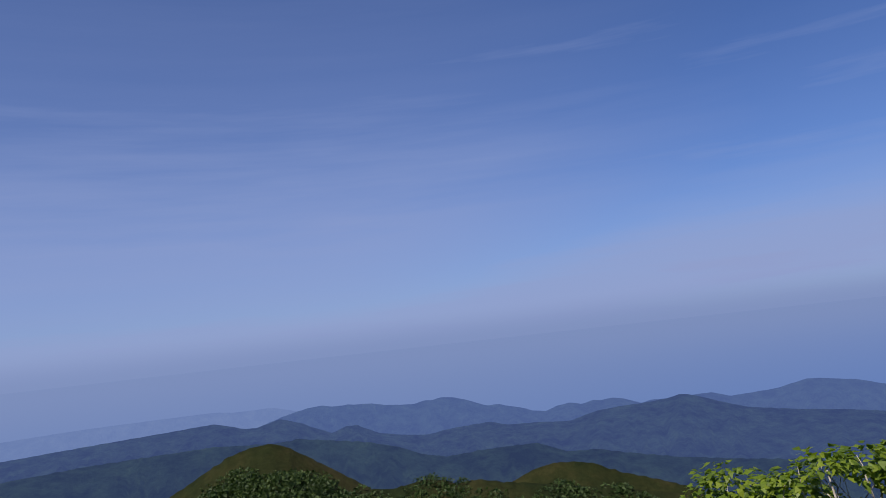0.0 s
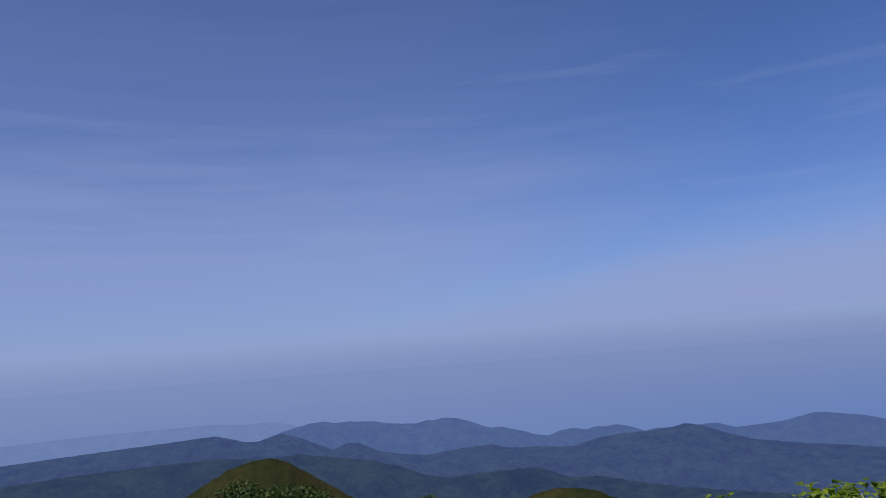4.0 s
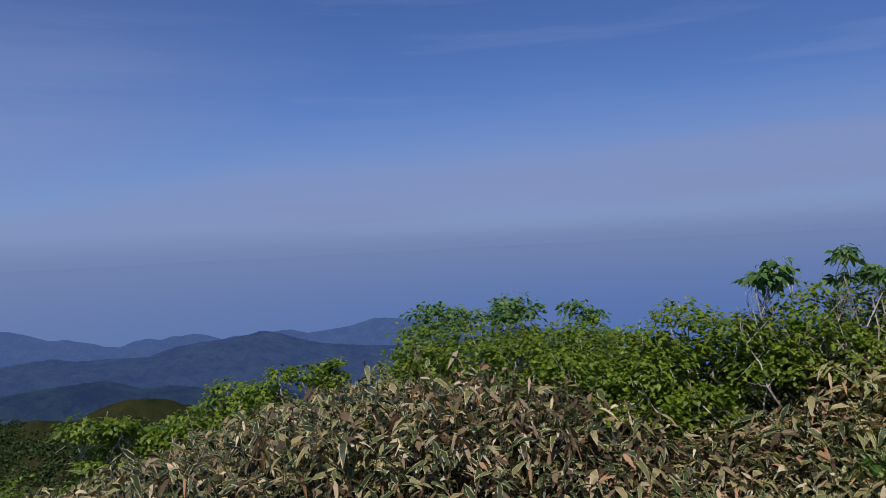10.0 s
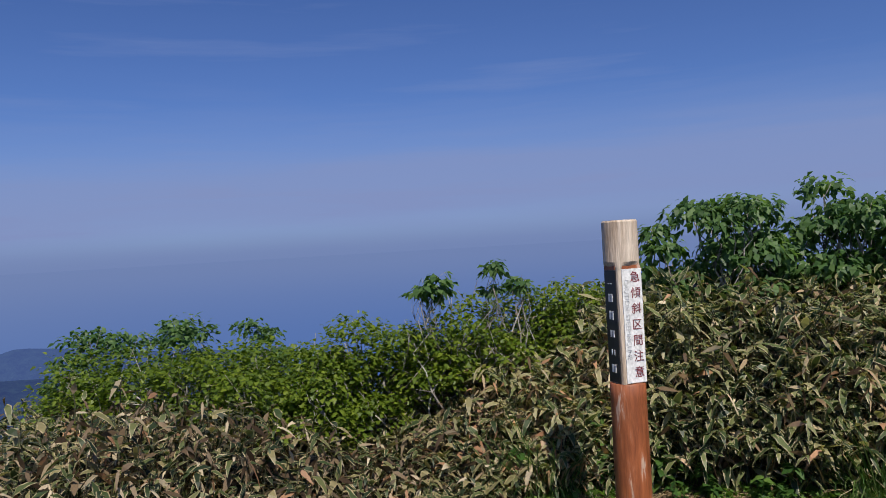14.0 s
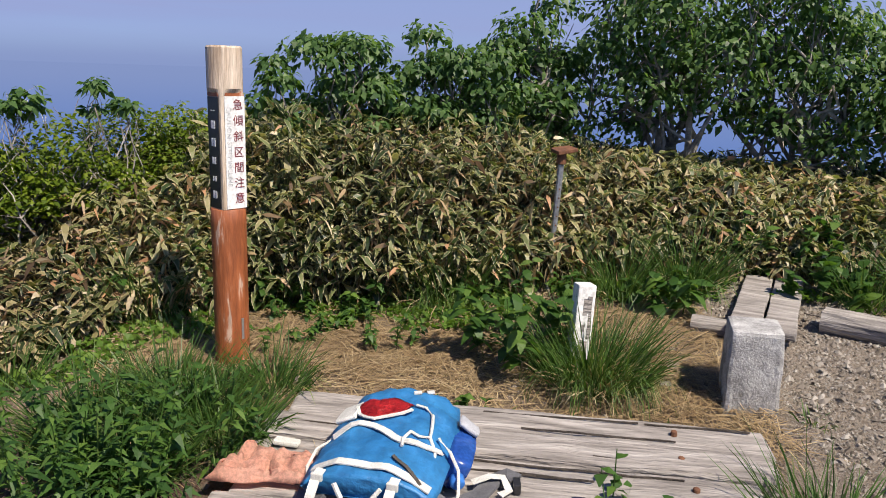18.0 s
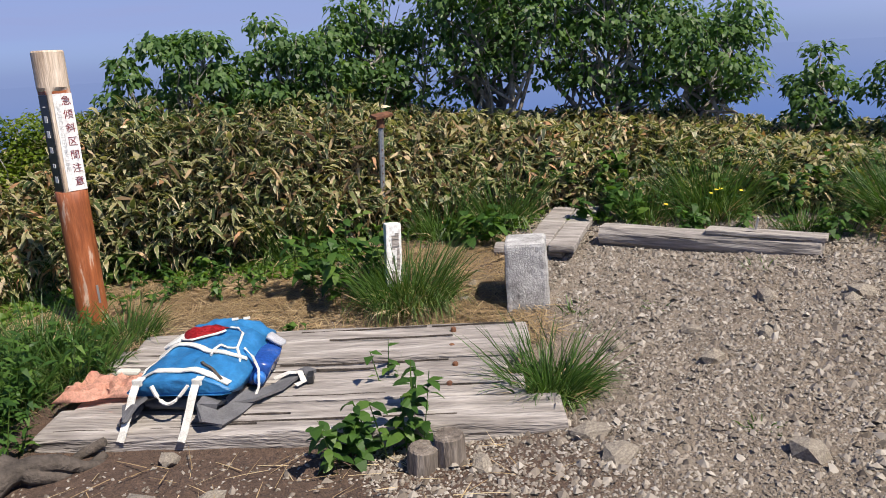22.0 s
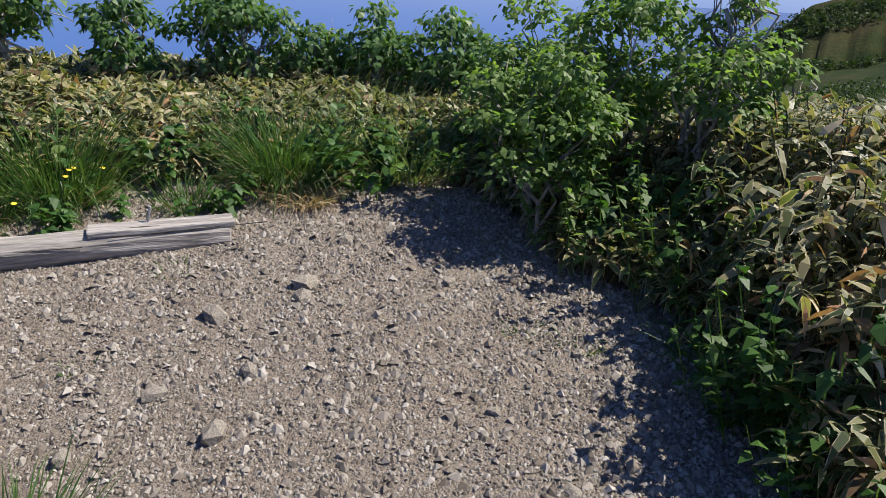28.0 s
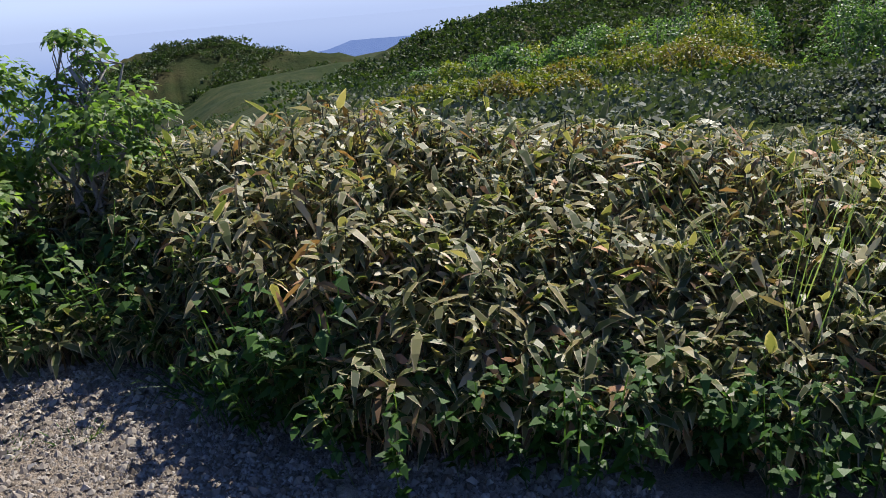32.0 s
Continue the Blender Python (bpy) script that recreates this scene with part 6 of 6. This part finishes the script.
for k, (x, y, h, s) in enumerate(((4.05, 2.75, 0.42, 0.5), (4.45, 2.95, 0.50, 0.6), (4.25, 3.25, 0.45, 0.6), (4.8, 2.65, 0.5, 0.6), (4.6, 3.5, 0.5, 0.6))):
    tuft("trailside_grass", lie(x, y), h, s, 420, 390 + k, "light green grass beside the trail", PALE_GRASS, dead=0.3, arch=0.6, splay=0.9)
tuft("straw_tuft", lie(3.38, 3.02), 0.38, 0.3, 10, 352, "dry straw hanging below a grass tussock", STRAW, dead=36)
tuft("straw_tuft", lie(2.1, 3.75), 0.20, 0.3, 10, 353, "pale dead blades behind the log", STRAW, dead=10)
for k, (x, y, h, s, n, lf) in enumerate(((-1.22, 2.25, 0.38, 0.22, 700, 0.07), (-1.42, 2.55, 0.38, 0.24, 600, 0.07), (-1.06, 2.05, 0.26, 0.16, 360, 0.065), (-1.0, 2.62, 0.34, 0.2, 360, 0.07), (0.34, 1.74, 0.22, 0.12, 56, 0.08), (0.52, 1.84, 0.34, 0.13, 90, 0.08), (0.30, 3.50, 0.42, 0.22, 190, 0.10),
        (0.0, 2.98, 0.12, 0.08, 30, 0.07), (0.46, 2.28, 0.18, 0.04, 12, 0.07), (-0.85, 3.75, 0.14, 0.3, 190, 0.05), (-0.35, 3.85, 0.14, 0.3, 190, 0.05), (0.1, 3.85, 0.12, 0.25, 120, 0.05),
        (1.2, 4.15, 0.22, 0.2, 130, 0.11), (2.05, 4.05, 0.24, 0.22, 150, 0.10), (2.5, 3.62, 0.20, 0.25, 160, 0.07), (2.95, 3.3, 0.2, 0.2, 130, 0.07), (3.75, 2.95, 0.30, 0.35, 300, 0.08), (4.05, 2.65, 0.35, 0.3, 260, 0.07))):
    herb("herb", lie(x, y, 0.10 if k == 8 else 0.0), h, s, n, 400 + k, "broad-leaved green herb growing at the clearing's edge", lf, narrow=0.32 if k < 4 else 0.55)
for k in range(20):
    a = -54 + 4.4 * k
    x, y = spot(a, float(edge_distance(a)) + 0.02 + 0.22 * ((k * 5) % 4) / 3)
    herb("herb", lie(x, y), (0.26 if k < 10 or k > 16 else 0.12) + 0.16 * ((k * 3) % 5) / 4, 0.20, 120, 480 + k, "leafy green herb at the foot of the bamboo grass", 0.06 + 0.02 * (k % 3), GRASS if k % 4 == 1 else HERB_LEAF)
for k in range(26):
    a = -80 - 2.6 * k
    x, y = spot(a, float(edge_distance(a)) + 0.05 + 0.35 * (k % 3) / 2)
    herb("undergrowth", lie(x, y), 0.38, 0.28, 420, 440 + k, "dark green leafy undergrowth below the bamboo grass", 0.055, UNDER_LEAF)


# extra herbs, added to lift the too-dark foot of the eastern bamboo grass
for k in range(9):
    a = -67 - 2.4 * k
    x, y = spot(a, float(edge_distance(a)) + 0.10 + 0.30 * (k % 3) / 2)
    herb("herb", lie(x, y), 0.50 + 0.12 * (k % 2), 0.24, 170, 520 + k, "light green herb added between gravel and bamboo grass to brighten it", 0.06 + 0.015 * (k % 3), (BUSH_LEAF, UNDER_LEAF, GRASS)[k % 3], narrow=(0.5, 0.55, 0.2)[k % 3])


def flowers():
    h = random.Random(5)
    for k in range(5):
        x, y = 2.45 + h.uniform(-0.25, 0.3), 3.62 + h.uniform(-0.15, 0.2)
        root = new("yellow_flower")
        root.location = lie(x, y)
        part("stalk", rod_bm(0.002, 0.002, 0.2, 5, 1, bevel=0.0005), GRASS, root)
        part("petals", moved(rod_bm(0.004, 0.014, 0.006, 8, 1, bevel=0.001), pose(0, 0, 0.2, 12, 0, 0)), YELLOW, root)
        tagged(root, "small yellow wildflower behind the log", "flower", "flowers behind the log")


YELLOW = plain("yellow_petal", [(0.3, (0.62, 0.45, 0.02)), (0.7, (0.75, 0.58, 0.04))], 20, 0.6, 0.1, 0.001)
flowers()


def straw_litter():
    """Dead grass lying flat between the platform and the bamboo grass."""
    h = np.random.default_rng(77)
    n = 24000
    x, y = h.uniform(-1.7, 1.3, n), h.uniform(2.75, 4.35, n)
    r, a = polar(x, y)
    keep = (r < edge_distance(a) + 0.3) & (h.uniform(0, 1, n) < 0.35 + 0.65 * (noise2(x, y, 1.8, 4.0) > -0.1))
    x, y = x[keep], y[keep]
    n2 = 170
    x = np.concatenate([x, h.uniform(-1.6, 1.0, n2)])
    y = np.concatenate([y, h.uniform(1.2, 1.85, n2)])
    n = len(x)
    t = h.uniform(0, 2 * np.pi, n)
    g = Green(((0.0, 0.5), (0.5, 0.45), (1.0, 0.2)))
    g.add(np.stack([x, y, ground_z(x, y) + h.uniform(0.008, 0.03, n)], 1), np.stack([np.cos(t), np.sin(t), h.normal(0, 0.06, n)], 1),
          np.tile([0.0, 0.0, 1.0], (n, 1)) + h.normal(0, 0.2, (n, 3)), h.uniform(0.06, 0.22, n), h.uniform(0.002, 0.0055, n), h.uniform(0, 0.08, n))
    tagged(new("straw_litter", g.mesh("straw_litter", STRAW)), "dead straw scattered over brown soil", "straw", kind="stuff")


straw_litter()


def short_weeds():
    h = np.random.default_rng(78)
    n = 16000
    x, y = h.uniform(-2.2, 2.0, n), h.uniform(3.2, 4.6, n)
    r, a = polar(x, y)
    keep = (r > edge_distance(a) - 0.38) & (r < edge_distance(a) + 0.2) & (noise2(x, y, 2.2, 9.0) > -0.15)
    x, y = x[keep], y[keep]
    n = len(x)
    t = h.uniform(0, 2 * np.pi, n)
    el = h.uniform(0.2, 1.2, n)
    g = Green(OVATE)
    ln = h.uniform(0.025, 0.06, n)
    g.add(np.stack([x, y, ground_z(x, y) + h.uniform(0.0, 0.05, n)], 1), np.stack([np.cos(t) * np.cos(el), np.sin(t) * np.cos(el), np.sin(el)], 1), unit(h.normal(0, 1, (n, 3)) + [0, 0, 1.5]), ln, ln * 0.6, h.uniform(0, 0.4, n))
    tagged(new("short_weeds", g.mesh("short_weeds", WEED_LEAF)), "low bright green weeds along the foot of the bamboo grass", "weeds", kind="stuff")


short_weeds()

# ---- stones ----
for k, (x, y, s, b) in enumerate(((2.66, 2.42, 0.075, 1), (2.56, 2.36, 0.065, 4), (2.60, 2.22, 0.035, 2), (1.84, 2.41, 0.05, 3), (1.79, 2.10, 0.055, 5), (2.08, 2.22, 0.05, 4), (2.32, 1.39, 0.028, 0), (2.72, 1.09, 0.03, 1), (2.80, 1.28, 0.032, 2),
        (2.27, 2.56, 0.06, 5), (1.97, 3.01, 0.04, 3), (3.10, 2.54, 0.05, 4), (2.08, 0.90, 0.05, 0), (2.10, 1.04, 0.035, 1), (1.74, 1.34, 0.07, 2), (3.02, 1.94, 0.04, 3), (1.51, 2.45, 0.045, 4), (-0.34, 1.91, 0.055, 0), (-0.34, 1.55, 0.09, 5),
        (1.15, 1.72, 0.085, 1), (1.20, 1.52, 0.075, 2), (0.75, 1.62, 0.06, 3), (-0.72, 3.20, 0.05, 4), (0.95, 3.3, 0.045, 0), (1.02, 3.45, 0.05, 1), (1.9, 0.62, 0.05, 4), (1.62, 0.72, 0.04, 3), (2.2, 0.5, 0.045, 2), (-0.15, 1.6, 0.06, 1), (-1.3, 1.5, 0.05, 2), (-1.6, 1.75, 0.04, 0))):
    rock(lie(x, y), s, k * 47.0, b)


def gravel():
    """Loose chippings on the summit, too many to count."""
    h = np.random.default_rng(9)
    n = 150000
    a, q = np.concatenate([h.uniform(-112, 6, n - 22000), h.uniform(6, 180, 22000)]), h.uniform(0.05, 1, n) ** 0.5
    r = q * (edge_distance(a) + 0.1)
    t = np.radians(a)
    x, y = EYE_SPOT[0] - np.sin(t) * r, EYE_SPOT[1] + np.cos(t) * r
    straw = (x < 1.4) & (y > 1.9)
    keep = (~straw | (h.uniform(0, 1, n) < 0.15)) & (np.hypot(x - 0.3, y) > 0.05)
    x, y = x[keep], y[keep]
    n = len(x)
    base = np.array([(0, 0, 1), (1, 0, 0.1), (0.3, 0.9, 0), (-0.8, 0.55, 0.15), (-0.75, -0.6, 0), (0.35, -0.95, 0.1)], float)
    s = 0.0042 + 0.0062 * h.uniform(0, 1, n) ** 1.5 + 0.017 * h.uniform(0, 1, n) ** 16
    rot = h.uniform(0, 2 * np.pi, n)
    c, sn = np.cos(rot), np.sin(rot)
    jig = 1 + h.uniform(-0.35, 0.35, (n, 6, 1))
    v = base[None] * jig
    vx, vy = v[..., 0] * c[:, None] - v[..., 1] * sn[:, None] * 0.8, v[..., 0] * sn[:, None] + v[..., 1] * c[:, None] * 0.8
    tilt = h.normal(0, 0.35, (2, n, 1))
    z = ground_z(x, y) + 0.02 * noise2(x, y, 1.3) + 0.012 * noise2(x, y, 5.0, 3.0)
    verts = np.stack([x[:, None] + vx * s[:, None], y[:, None] + vy * s[:, None], z[:, None] + (v[..., 2] * 0.8 + vx * tilt[0] + vy * tilt[1]) * s[:, None]], -1).reshape(-1, 3)
    tri = np.array([(0, 1, 2), (0, 2, 3), (0, 3, 4), (0, 4, 5), (0, 5, 1)])
    faces = ((np.arange(n) * 6)[:, None, None] + tri[None]).reshape(-1, 3)
    m, nn, l, p = material("chippings", 0.9)
    geo = nn.new("ShaderNodeNewGeometry")
    rp = ramp(nn, [(0.0, (0.10, 0.080, 0.060)), (0.5, (0.225, 0.194, 0.160)), (0.85, (0.30, 0.268, 0.226)), (1.0, (0.38, 0.35, 0.305))])
    l.new(geo.outputs["Random Per Island"], rp.inputs[0])
    l.new(rp.outputs[0], p.inputs["Base Color"])
    tagged(new("gravel", mesh_of("gravel", verts, faces.tolist(), m)), "loose grey-brown angular chippings", "gravel", kind="stuff")


gravel()
